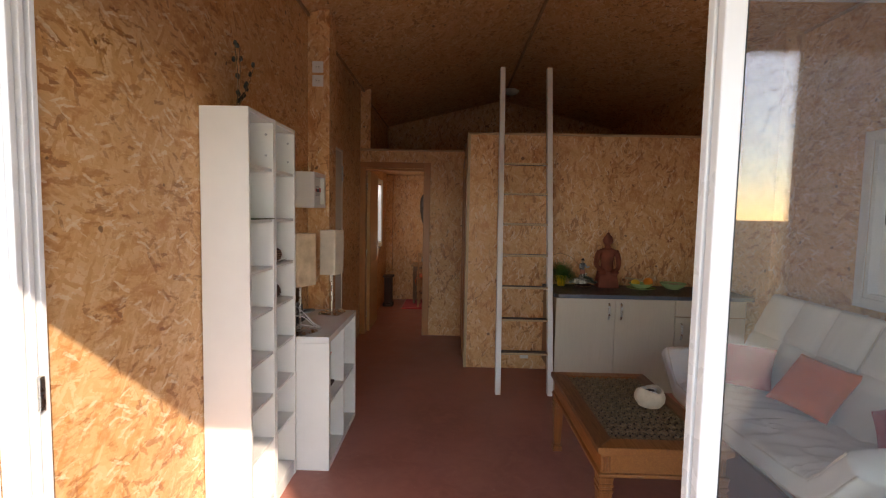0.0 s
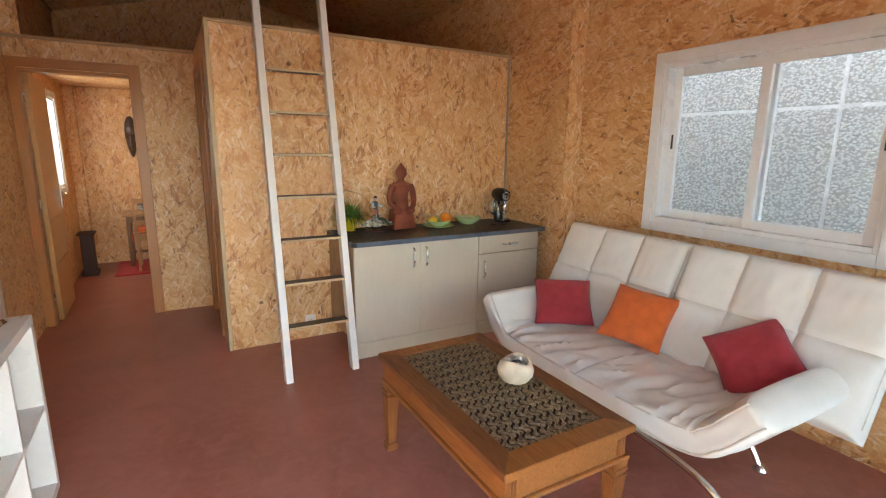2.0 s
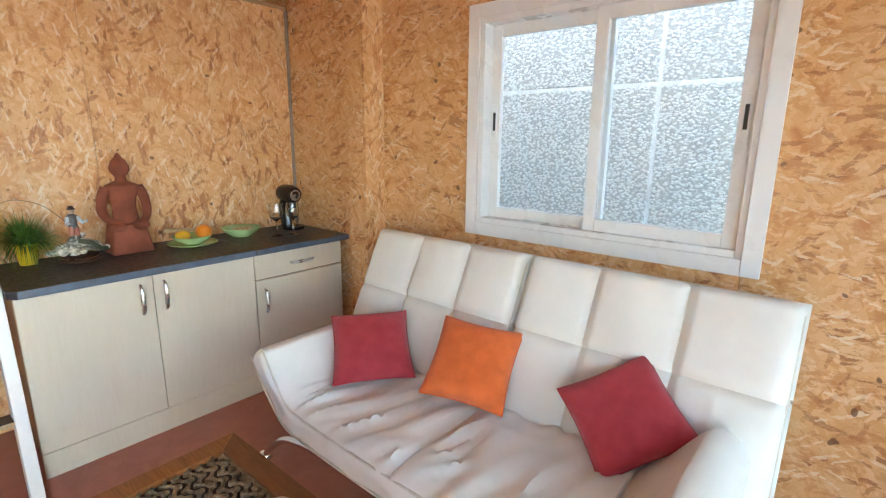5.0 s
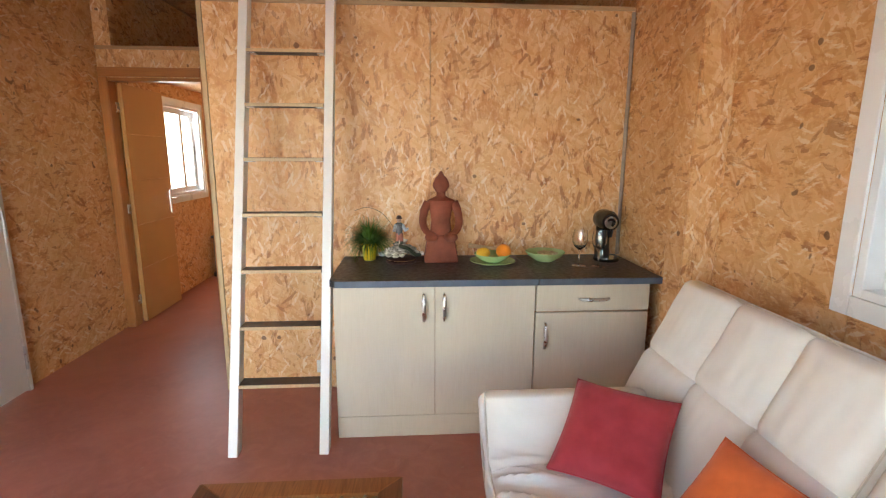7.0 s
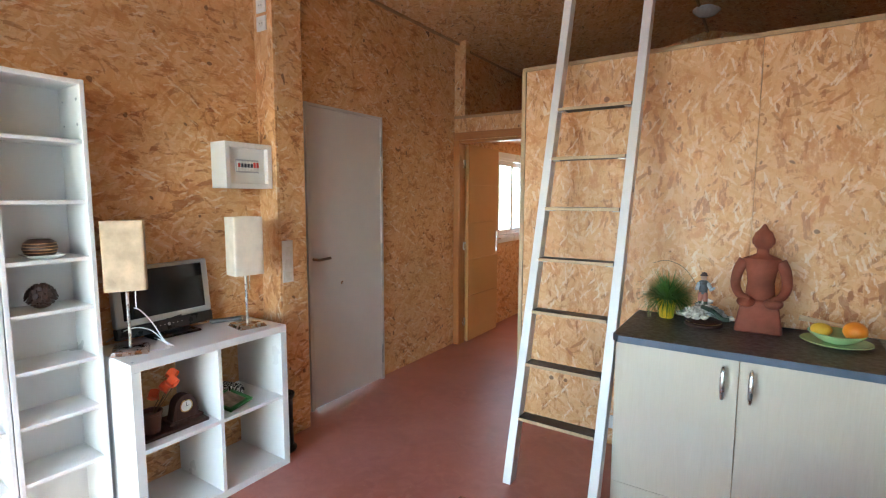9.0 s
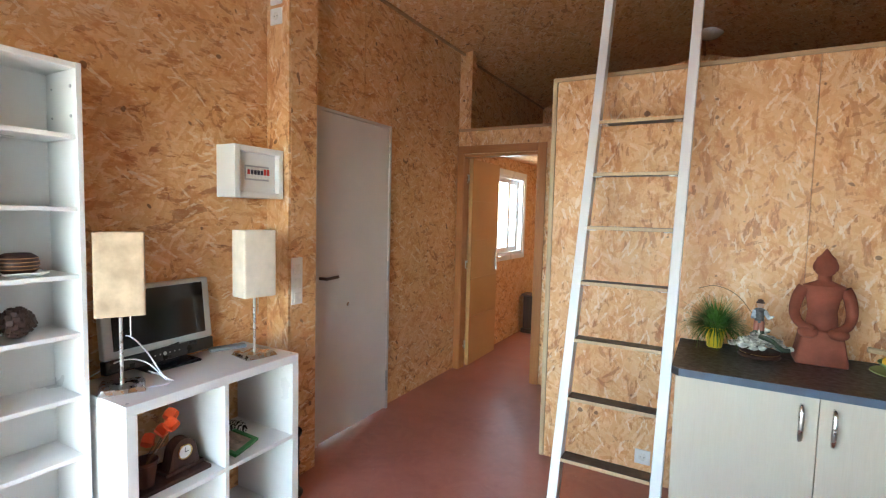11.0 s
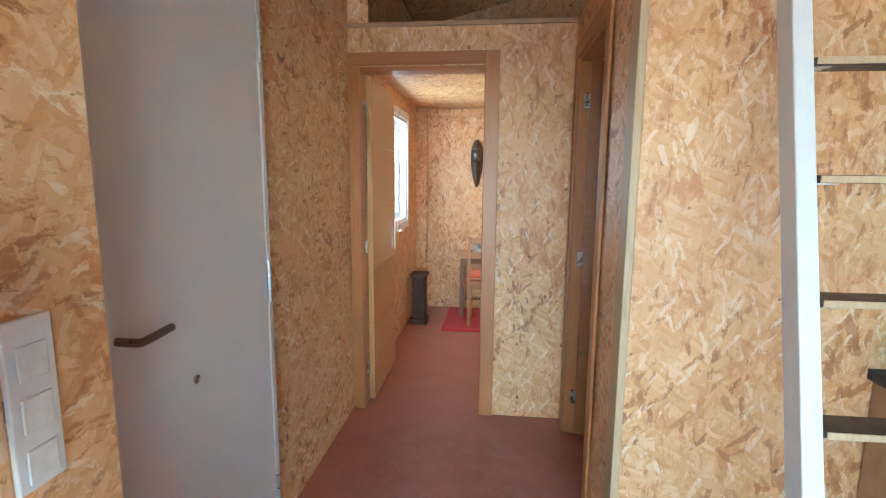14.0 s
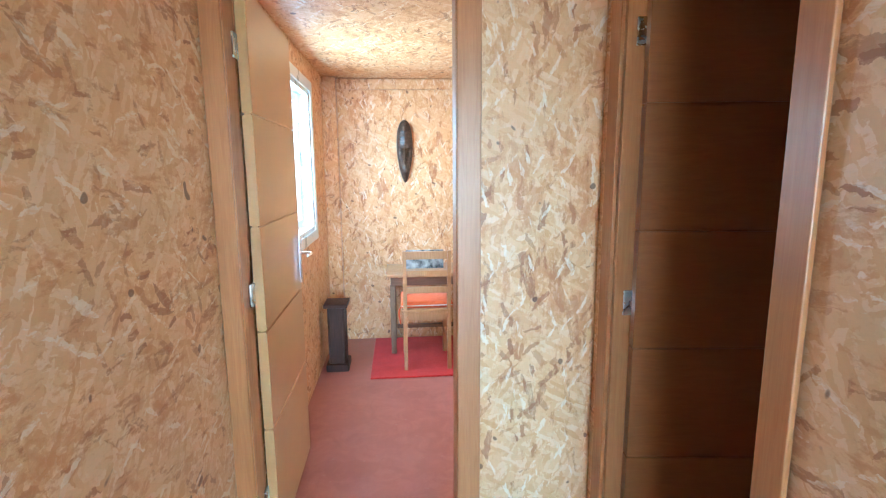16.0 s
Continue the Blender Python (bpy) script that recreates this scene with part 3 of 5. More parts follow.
def sliding_window(name, label, face, out, y0, y1, z0, z1, group=""):
    """A white two-leaf slider in a wall whose room side is x = face; out is the way outdoors (+1 or -1)."""
    win = thing(name, label, "window", (face, (y0 + y1) / 2, z0), kind="structure")

    def bar(nm, d0, d1, a0, a1, b0, b1, parent, mat=WHITE_ALU, bev=0.003):
        xs = sorted((face + out * d0, face + out * d1))
        return part(nm, box(xs[0], xs[1], a0, a1, b0, b1, bev), mat, parent)

    w = 0.062
    bar("casing", -0.012, -0.0005, y0 - w, y0 + 0.004, z0 - w, z1 + w, win)
    bar("casing", -0.012, -0.0005, y1 - 0.004, y1 + w, z0 - w, z1 + w, win)
    bar("casing", -0.011, -0.0005, y0 + 0.004, y1 - 0.004, z1 - 0.004, z1 + w, win)
    bar("casing", -0.011, -0.0005, y0 + 0.004, y1 - 0.004, z0 - w, z0 + 0.004, win)
    for a0, a1, b0, b1 in ((y0, y0 + 0.03, z0, z1), (y1 - 0.03, y1, z0, z1), (y0 + 0.03, y1 - 0.03, z1 - 0.03, z1), (y0 + 0.03, y1 - 0.03, z0, z0 + 0.03)):
        bar("window_frame", 0.002, 0.115, a0, a1, b0, b1, win)
    mid = (y0 + y1) / 2
    for a0, a1, d in ((y0 + 0.03, mid + 0.035, 0.030), (mid - 0.035, y1 - 0.03, 0.068)):
        s = 0.055
        sash = bar("sash", d, d + 0.03, a0, a0 + s, z0 + 0.03, z1 - 0.03, win)
        bar("sash_stile", d, d + 0.03, a1 - s, a1, z0 + 0.03, z1 - 0.03, sash)
        bar("sash_rail", d + 0.001, d + 0.029, a0 + s, a1 - s, z1 - 0.03 - s, z1 - 0.03, sash)
        bar("sash_rail", d + 0.001, d + 0.029, a0 + s, a1 - s, z0 + 0.03, z0 + 0.03 + s, sash)
        pane = bar("pane", d + 0.012, d + 0.018, a0 + s - 0.008, a1 - s + 0.008, z0 + 0.02 + s, z1 - 0.02 - s, sash, PANE, 0)
        pane.visible_shadow = False
        outer = a0 + 0.5 * s if d < 0.05 else a1 - 0.5 * s
        zc = (z0 + z1) / 2
        catch = bar("catch", d - 0.006, d + 0.001, outer - 0.014, outer + 0.014, zc - 0.10, zc + 0.10, sash)
        bar("catch_slot", d - 0.0085, d - 0.0055, outer - 0.007, outer + 0.007, zc - 0.03, zc + 0.06, sash, BLACK, 0.001)
    return win


sliding_window("window_1", "white aluminium two-pane sliding window over the sofa", RX, 1, VY0, VY1, VZ0, VZ1)
sliding_window("window_2", "white aluminium sliding window of the bedroom", LH, -1, WX0, WX1, WZ0, WZ1)

# ---- outside ----
panel_wall = thing("neighbour_wall", "pale pebbledash panel wall with white joints outside, unseen tall end added as sun block", "wall", (3.85, 3, 0), kind="structure")
# the panels before y = 0.13 are unseen, added to trim the sun patch
ys, zs = (-3.30, -2.42, -1.15, 0.13, 1.40, 2.675, 3.95, 5.22, 6.50, 8.6), (-0.17, 0.55, 1.79, 3.03, 3.36)
for a, b in zip(ys, ys[1:]):
    for c, d in zip(zs, zs[1:]):
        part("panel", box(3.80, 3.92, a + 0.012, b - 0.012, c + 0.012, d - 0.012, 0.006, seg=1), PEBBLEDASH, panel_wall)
    # raised courses there, added to keep sun off the closed glass leaves
    for c, d in ((3.36, 4.27), (4.27, 5.4)):
        if b < 0.2:
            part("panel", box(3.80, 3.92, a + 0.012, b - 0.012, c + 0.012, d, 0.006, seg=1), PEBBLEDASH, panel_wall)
part("joint_bed", box(3.806, 3.90, -3.30, 0.13, -0.17, 5.38), MORTAR, panel_wall)
part("joint_bed", box(3.806, 3.90, 0.131, 8.6, -0.17, 3.34), MORTAR, panel_wall)

# unseen pale sheet, added as a reflector to brighten the view through window_1
bounce_cladding = thing("bounce_cladding", "unseen pale sheet round the window, added to bounce sun onto the pebbledash", "wall", (RX + 0.13, 3, 0), kind="structure")
for y0_, y1_, z0_, z1_ in ((DY - 0.05, VY0, 0, 2.98), (VY1, BY + 0.1, 0, 2.98), (VY0, VY1, 0, VZ0), (VY0, VY1, VZ1, 2.98)):
    part("panel", box(RX + 0.122, RX + 0.140, y0_, y1_, z0_, z1_), RENDER_OUT, bounce_cladding)

# ---- doors ----


def lever(parent, x, y, z, out, reach, mat, r=0.008):
    """A lever handle on a face x; out points into the room, reach runs along y."""
    part("handle", tube(spline([(x, y, z), (x + out * 0.045, y, z), (x + out * 0.055, y + reach * 0.15, z), (x + out * 0.055, y + reach, z + 0.004)], 6), r), mat, parent, smooth=True)


entry = thing("door_2", "plain warm-white steel door, closed, with bronze lever", "door", (LX, 4.42, 0), kind="structure")
slab = part("leaf", box(LX - 0.05, LX + 0.004, 4.065, 4.785, 0.012, 2.085, 0.002), DOOR_GREY, entry)
for a in ((4.036, 4.062, 0, 2.108), (4.788, 4.814, 0, 2.108)):
    part("frame", box(LX - 0.06, LX + 0.008, a[0], a[1], a[2], a[3], 0.002), DOOR_GREY, entry)
part("frame", box(LX - 0.06, LX + 0.007, 4.062, 4.788, 2.089, 2.107, 0.002), DOOR_GREY, entry)
lever(slab, LX + 0.004, 4.082, 1.065, 1, 0.105, BRONZE, 0.010)
lock = part("lock", moved(turned([(0.013, 0), (0.013, 0.006), (0.006, 0.008)], seg=14), Matrix.Translation((LX + 0.004, 4.345, 0.868)) @ Matrix.Rotation(radians(90), 4, "Y")), STEEL, slab, "round steel cylinder lock")
for z in (0.22, 1.05, 1.88):
    h = part("hinge", tube([(LX + 0.012, 4.787, z - 0.075), (LX + 0.012, 4.787, z + 0.075)], 0.008, 8), GREY_ALU, entry, "grey steel hinge")
    for k in (-0.025, 0.025):
        part("knuckle", tube([(LX + 0.014, 4.787, z + k - 0.002), (LX + 0.014, 4.787, z + k + 0.002)], 0.011, 8), STEEL, h)


def grooved_leaf(name, length, mat, parent, m, height=2.01, thick=0.035):
    """A veneered leaf with shallow level grooves, hinged at its local origin along +x."""
    zs_ = (0.012, 0.485, 0.86, 1.235, 1.61, height)
    b = None
    for a, c in zip(zs_, zs_[1:]):
        b = box(0.0, length, -thick, 0.0, a + 0.0035, c - 0.0035, 0.001, b, 1)
    box(0.004, length - 0.004, -thick + 0.007, -0.007, 0.012, height, 0, b)
    return part(name, moved(b, m), mat, parent)


# bedroom door, swung open against the bedroom's side wall
bed_door = thing("door_3", "oak veneered bedroom door with grooves, standing open", "door", (D1A, HY, 0), kind="structure")
JD = 0.10
for nm, b, mt in (("jamb", box(D1A - 0.022, D1A + 0.004, HY - 0.004, HY + JD, 0, DH, 0.002), OAK_UP), ("jamb", box(D1B - 0.004, D1B + 0.022, HY - 0.004, HY + JD, 0, DH, 0.002), OAK_UP),
                  ("head", box(D1A + 0.004, D1B - 0.004, HY - 0.004, HY + JD, DH - 0.02, DH + 0.004, 0.002), OAK_X)):
    part(nm, b, mt, bed_door)
part("casing", box(LH + 0.001, D1A + 0.002, HY - 0.016, HY - 0.0045, 0, 2.045, 0.003), OAK_UP, bed_door)
part("casing", box(D1B - 0.002, D1B + 0.078, HY - 0.016, HY - 0.0045, 0, 2.115, 0.003), OAK_UP, bed_door)
part("casing", box(LH + 0.001, D1B - 0.0025, HY - 0.016, HY - 0.0045, 2.0455, 2.115, 0.003), OAK_X, bed_door)
open_m = Matrix.Translation((D1A + 0.008, HY + JD + 0.004, 0)) @ Matrix.Rotation(radians(90.5), 4, "Z")
bed_leaf = grooved_leaf("leaf", 0.66, OAK_LEAF, bed_door, open_m)
hx = D1A + 0.046
plate = part("handle_plate", box(hx - 0.005, hx + 0.006, 6.655, 6.685, 0.90, 1.12, 0.003), CHROME, bed_leaf, "long chrome handle plate")
lever(bed_leaf, hx, 6.67, 1.04, 1, -0.10, CHROME, 0.007)
for z in (0.22, 1.0, 1.82):
    part("hinge", box(D1A + 0.005, D1A + 0.012, HY + 0.06, HY + JD + 0.016, z - 0.04, z + 0.04, 0.002), STEEL, bed_door)

# bathroom door, swung into the dark room beside the hall
bath_door = thing("door_4", "oak veneered door swung open into an unlit room", "door", (0.14, 5.48, 0), kind="structure")
for nm, b, mt in (("jamb", box(0.136, 0.236, D2A - 0.004, D2A + 0.024, 0, DH, 0.002), OAK_UP), ("jamb", box(0.136, 0.236, D2B - 0.024, D2B + 0.004, 0, DH, 0.002), OAK_UP),
                  ("head", box(0.136, 0.236, D2A + 0.024, D2B - 0.024, DH - 0.02, DH + 0.004, 0.002), OAK_X),
                  ("casing", box(0.122, 0.1355, D2A - 0.06, D2A + 0.012, 0, 2.035, 0.003), OAK_UP), ("casing", box(0.122, 0.1355, D2B - 0.012, D2B + 0.06, 0, 2.035, 0.003), OAK_UP),
                  ("casing", box(0.122, 0.1355, D2A - 0.06, D2B + 0.06, 2.0355, 2.105, 0.003), OAK_X)):
    part(nm, b, mt, bath_door)
bath_leaf = grooved_leaf("leaf", 0.66, OAK_SHADED, bath_door, Matrix.Translation((0.192, D2B - 0.026, 0)) @ Matrix.Rotation(radians(-6), 4, "Z"))
for z in (0.22, 1.0, 1.82):
    part("hinge", box(0.165, 0.20, D2B - 0.032, D2B - 0.0245, z - 0.04, z + 0.04, 0.002), STEEL, bath_door)

# ---- ladder ----
ladder = thing("loft_ladder", "white painted loft ladder leaning on the partition, dark treads", "ladder", (0.63, 4.04, 0))
LEAN_Y, LEAN_X = 0.245, 0.013


def ladder_at(z):
    return 4.04 + LEAN_Y * z, LEAN_X * z


shear = Matrix(((1, 0, LEAN_X, 0), (0, 1, LEAN_Y, 0), (0, 0, 1, 0), (0, 0, 0, 1)))
for x in (0.415, 0.855):
    part("stile", moved(box(x - 0.023, x + 0.023, 4.005, 4.075, 0.0, 2.90, 0.004), shear), WHITE, ladder, "white painted stile")
for z in (0.325, 0.60, 0.872, 1.147, 1.42, 1.692, 1.966):
    y, dx = ladder_at(z)
    tread = part("tread", box(0.439 + dx, 0.831 + dx, y - 0.040, y + 0.042, z, z + 0.018, 0.002), TREAD, ladder, "dark stained tread")
    part("tread_edge", box(0.439 + dx, 0.831 + dx, y - 0.044, y - 0.0405, z + 0.001, z + 0.017, 0.001), PINE_EDGE, tread, "pale cut edge")
    for bx in (0.439 + dx, 0.791 + dx):
        part("bracket", box(bx, bx + 0.04, y - 0.03, y + 0.02, z - 0.004, z - 0.0005, 0.001), STEEL, tread)

# ---- kitchen units ----
FY, PL, TOPZ = 4.145, 0.118, 0.815


def bow_handle(parent, a, b):
    a, b = Vector(a), Vector(b)
    pts = spline([a, a + Vector((0, -0.020, 0)) + (b - a) * 0.08, (a + b) / 2 + Vector((0, -0.030, 0)), b + Vector((0, -0.020, 0)) + (a - b) * 0.08, b], 6)
    k = len(pts) - 1
    part("handle", tube(pts, [0.004 + 0.006 * math.sin(math.pi * i / k) for i in range(k + 1)], 10), STEEL, parent, "curved brushed steel handle", smooth=True)


def unit(name, label, x0, x1):
    u = thing(name, label, "cabinet", ((x0 + x1) / 2, FY + 0.3, 0), "kitchen units along the partition")
    part("body", box(x0, x1, FY + 0.020, KY - 0.008, PL, TOPZ, 0.001, seg=1), KRAFT, u)
    part("plinth", box(x0 + 0.001, x1 - 0.001, FY + 0.004, FY + 0.020, 0.0, PL - 0.002, 0.001, seg=1), CREAM, u)
    return u


wide = unit("base_cabinet", "cream laminate base cabinet with two closed doors", 0.906, 1.918)
for a, b, hx_ in ((0.907, 1.408, 1.352), (1.411, 1.917, 1.455)):
    d = part("door", box(a, b, FY, FY + 0.018, PL + 0.002, TOPZ - 0.004, 0.0015, seg=1), CREAM, wide)
    bow_handle(d, (hx_, FY, 0.635), (hx_, FY, 0.778))
narrow = unit("base_cabinet", "cream laminate base cabinet with drawer over door", 1.922, 2.515)
d = part("drawer_front", box(1.924, 2.514, FY, FY + 0.018, 0.673, TOPZ - 0.004, 0.0015, seg=1), CREAM, narrow)
bow_handle(d, (2.145, FY, 0.738), (2.300, FY, 0.738))
d = part("door", box(1.924, 2.514, FY, FY + 0.018, PL + 0.002, 0.664, 0.0015, seg=1), CREAM, narrow)
bow_handle(d, (1.972, FY, 0.475), (1.972, FY, 0.615))
for x0, x1 in ((0.890, 1.926), (1.929, 2.565)):
    top = thing("worktop", "dark slate-look laminate worktop on the cream cabinets", "worktop", ((x0 + x1) / 2, 4.4, TOPZ), "worktops")
    chamf = ((x0 + (0.03 if x0 < 1 else 0.0), FY - 0.022), (x1, FY - 0.022), (x1, KY - 0.004), (x0, KY - 0.004), (x0, FY + 0.008 if x0 < 1 else FY - 0.0215))
    b = bmesh.new()
    lo = [b.verts.new((x, y, TOPZ + 0.001)) for x, y in chamf]
    hi = [b.verts.new((x, y, TOPZ + 0.034)) for x, y in chamf]
    b.faces.new(lo), b.faces.new(hi)
    for i in range(5):
        b.faces.new((lo[i], lo[(i + 1) % 5], hi[(i + 1) % 5], hi[i]))
    part("slab", b, SLATE, top)
    part("edge_band", box(x0 + (0.03 if x0 < 1 else 0.001), x1 - 0.001, FY - 0.0245, FY - 0.0225, TOPZ + 0.002, TOPZ + 0.033), SLATE_EDGE, top, "blue-grey edge band")
WT = TOPZ + 0.034

# ---- things on the worktop ----
pot = thing("potted_grass", "yellow pot of bushy green grass on the worktop", "plant", (1.05, 4.63, WT))
part("pot", turned([(0.034, 0.0), (0.046, 0.085), (0.052, 0.086), (0.053, 0.102), (0.046, 0.102), (0.042, 0.08)], (1.05, 4.63, WT)), YELLOW, pot, smooth=True)
b = bmesh.new()
rnd = random.Random(4)
for k in range(900):
    a, r, tilt = rnd.uniform(0, 6.283), rnd.uniform(0, 0.035), abs(rnd.gauss(1.05, 0.45))
    ln, wd = rnd.uniform(0.09, 0.185), rnd.uniform(0.0020, 0.0042)
    d, s = Vector((math.cos(a), math.sin(a), 0)), Vector((-math.sin(a), math.cos(a), 0))
    p = Vector((1.05, 4.63, WT + 0.09)) + d * r
    prev = None
    for i in range(4):
        t = i / 3
        c = p + d * (ln * t * math.sin(tilt * (0.5 + 0.7 * t))) + Vector((0, 0, ln * t * math.cos(tilt * (0.5 + 0.7 * t))))
        c.y = min(c.y, KY - 0.006)
        w = wd * (1 - 0.9 * t)
        row = (b.verts.new(c - s * w), b.verts.new(c + s * w))
        if prev:
            b.faces.new((prev[0], prev[1], row[1], row[0]))
        prev = row
part("foliage", b, LEAF, pot)

fig = thing("porcelain_figurine", "painted porcelain angler figurine on white rocks, dark stand", "figurine", (1.235, 4.55, WT))
stand = part("stand", turned([(0.082, 0), (0.088, 0.006), (0.086, 0.014), (0.078, 0.018), (0.082, 0.026), (0.074, 0.032)], (1.235, 4.55, WT)), WALNUT, fig, "dark turned wooden stand", smooth=True)
part("gilt_rim", turned([(0.079, 0.0185), (0.081, 0.020), (0.079, 0.0215)], (1.235, 4.55, WT)), mottled("gilt", (0.60, 0.42, 0.16), 0.3, 1.0), stand, smooth=True)
b = None
rnd = random.Random(9)
for k in range(110):
    a, q = rnd.uniform(0, 6.283), rnd.uniform(0, 0.108)
    b = ball((1.235 + q * math.cos(a), 4.55 + 0.62 * q * math.sin(a), WT + 0.045 + (0.110 - q) * rnd.uniform(0.2, 0.85)), (rnd.uniform(0.014, 0.030), rnd.uniform(0.010, 0.020), rnd.uniform(0.006, 0.014)), b, 0.6, 10)
rocks = part("rock_base", b, mottled("glazed_rock", (0.66, 0.64, 0.56), 0.2, 0, 0.85, 24.0), fig, "cream glazed rocks", smooth=True)
MOSS = mottled("dark_green_glaze", (0.05, 0.075, 0.045), 0.3, 0, 0.6, 40.0)
part("branch", tube(spline([(1.225, 4.50, WT + 0.105), (1.275, 4.49, WT + 0.09), (1.315, 4.50, WT + 0.055), (1.345, 4.51, WT + 0.050)], 6), 0.011, 8), MOSS, rocks, "dark green driftwood", smooth=True)
for dx in (-0.010, 0.014):
    part("boot", tube([(1.226 + dx, 4.535, WT + 0.095), (1.224 + dx, 4.54, WT + 0.125)], [0.013, 0.010], 10), MOSS, fig, smooth=True)
    part("breeches", tube([(1.224 + dx, 4.54, WT + 0.124), (1.225 + 0.6 * dx, 4.545, WT + 0.168)], [0.011, 0.015], 10), mottled("faded_red_glaze", (0.38, 0.13, 0.08), 0.3), fig, smooth=True)
part("vest", tube([(1.226, 4.548, WT + 0.160), (1.225, 4.55, WT + 0.190), (1.226, 4.55, WT + 0.222), (1.226, 4.55, WT + 0.230)], [0.019, 0.020, 0.023, 0.010], 14), mottled("slate_glaze", (0.10, 0.11, 0.12), 0.3, 0, 0.6, 60.0), fig, smooth=True)
SHIRT = mottled("pale_blue_glaze", (0.46, 0.52, 0.56), 0.25, 0, 0.3, 60.0)
for pts in (((1.245, 4.545, WT + 0.215), (1.262, 4.525, WT + 0.188), (1.275, 4.505, WT + 0.200)), ((1.207, 4.545, WT + 0.215), (1.198, 4.525, WT + 0.185), (1.206, 4.510, WT + 0.190))):
    part("sleeve", tube(pts, [0.010, 0.009, 0.006], 8), SHIRT, fig, smooth=True)
head = part("head", ball((1.226, 4.547, WT + 0.244), (0.013, 0.014, 0.016)), mottled("flesh_glaze", (0.52, 0.34, 0.25), 0.3), fig, smooth=True)
part("hat", turned([(0.019, 0), (0.017, 0.004), (0.013, 0.006), (0.011, 0.015), (0.003, 0.018)], (1.226, 4.546, WT + 0.253), 14), WALNUT, head, smooth=True)
part("rod", tube(spline([(1.205, 4.54, WT + 0.19), (1.13, 4.60, WT + 0.275), (1.04, 4.65, WT + 0.305), (0.965, 4.66, WT + 0.285)], 8), 0.0016, 6), DRY, fig, "thin curved fishing rod")

# seated terracotta statue, one plain mesh
SX, SY = 1.465, 4.585
b = box(SX - 0.100, SX + 0.100, SY - 0.080, SY + 0.075, 0.0, 0.155, 0.014, None, 3)
for v in b.verts:
    k = v.co.z / 0.155
    v.co.x = SX + (v.co.x - SX) * (1.0 - 0.26 * k)
    if v.co.y < SY:
        v.co.y += 0.030 * k
torso = [(0.066, 0.145), (0.060, 0.19), (0.055, 0.235), (0.062, 0.285), (0.080, 0.330), (0.078, 0.352), (0.045, 0.366), (0.026, 0.376), (0.025, 0.398), (0.036, 0.410), (0.042, 0.435), (0.041, 0.458), (0.033, 0.478), (0.018, 0.492), (0.010, 0.508), (0.002, 0.518)]
t = turned(torso, (0, 0, 0), 24)
for v in t.verts:
    v.co = Vector((SX + v.co.x, SY + 0.005 + v.co.y * (0.62 if v.co.z < 0.37 else 0.95), v.co.z))
merge(b, t)
for s in (-1, 1):
    arm = spline([(SX + s * 0.072, SY, 0.340), (SX + s * 0.094, SY, 0.295), (SX + s * 0.104, SY - 0.004, 0.225), (SX + s * 0.084, SY - 0.035, 0.178), (SX + s * 0.038, SY - 0.062, 0.155)], 6)
    tube(arm, [0.027 - 0.010 * k / (len(arm) - 1) for k in range(len(arm))], 12, b)
    ball((SX + s * 0.040, SY + 0.004, 0.437), (0.007, 0.012, 0.020), b)
    ball((SX + s * 0.055, SY - 0.045, 0.145), (0.040, 0.040, 0.028), b)
for v in b.verts:
    v.co.z += WT
solo("statue", b, TERRACOTTA, "seated terracotta statue on a square base, on the worktop", "statue", smooth=True)


def dish(name, label, x, y, z, r, h, mat, group=""):
    return solo(name, turned([(r * 0.45, 0), (r * 0.5, 0.004), (r * 0.82, h * 0.55), (r, h), (r * 0.985, h + 0.004), (r * 0.78, h * 0.62), (r * 0.42, 0.010), (0.002, 0.009)], (x, y, z), 36), mat, label, "dish", group, smooth=True)


dish("plate", "wide pale green ceramic plate under the fruit bowl", 1.755, 4.50, WT, 0.130, 0.016, CERAMIC)
dish("fruit_bowl", "shallow green ceramic bowl holding fruit", 1.755, 4.50, WT + 0.012, 0.105, 0.042, CERAMIC)
solo("orange", ball((1.815, 4.485, WT + 0.072), (0.044, 0.044, 0.041), None, 0.03, 24), ORANGE, "ripe orange in the green bowl", "fruit", smooth=True)
solo("lemon", ball((1.700, 4.49, WT + 0.062), (0.040, 0.031, 0.030), None, 0.05, 20), LEMON, "yellow lemon in the green bowl", "fruit", smooth=True)
solo("wooden_spoon", tube([(1.62, 4.53, WT + 0.098), (1.68, 4.525, WT + 0.092), (1.80, 4.515, WT + 0.082)], [0.013, 0.010, 0.006], 10), PINE_EDGE, "pale wooden servers lying on the fruit bowl", "cutlery", smooth=True)
dish("serving_bowl", "shallow green ceramic bowl on the worktop", 2.075, 4.56, WT, 0.115, 0.052, CERAMIC)
b = bmesh.new()
for k in range(7):
    a = 0.9 * k
    merge(b, moved(ball((0, 0, 0), (0.05, 0.012, 0.006), None, 0.4, 10), Matrix.Translation((2.075 + 0.03 * math.cos(a * 2), 4.56 + 0.03 * math.sin(a * 2), WT + 0.045)) @ Matrix.Rotation(a, 4, "Z")))
solo("dried_leaves", b, mottled("dry_leaf", (0.50, 0.46, 0.28), 0.7, 0, 0.4, 50), "dry pale leaves lying in the green bowl", "decoration", smooth=True)


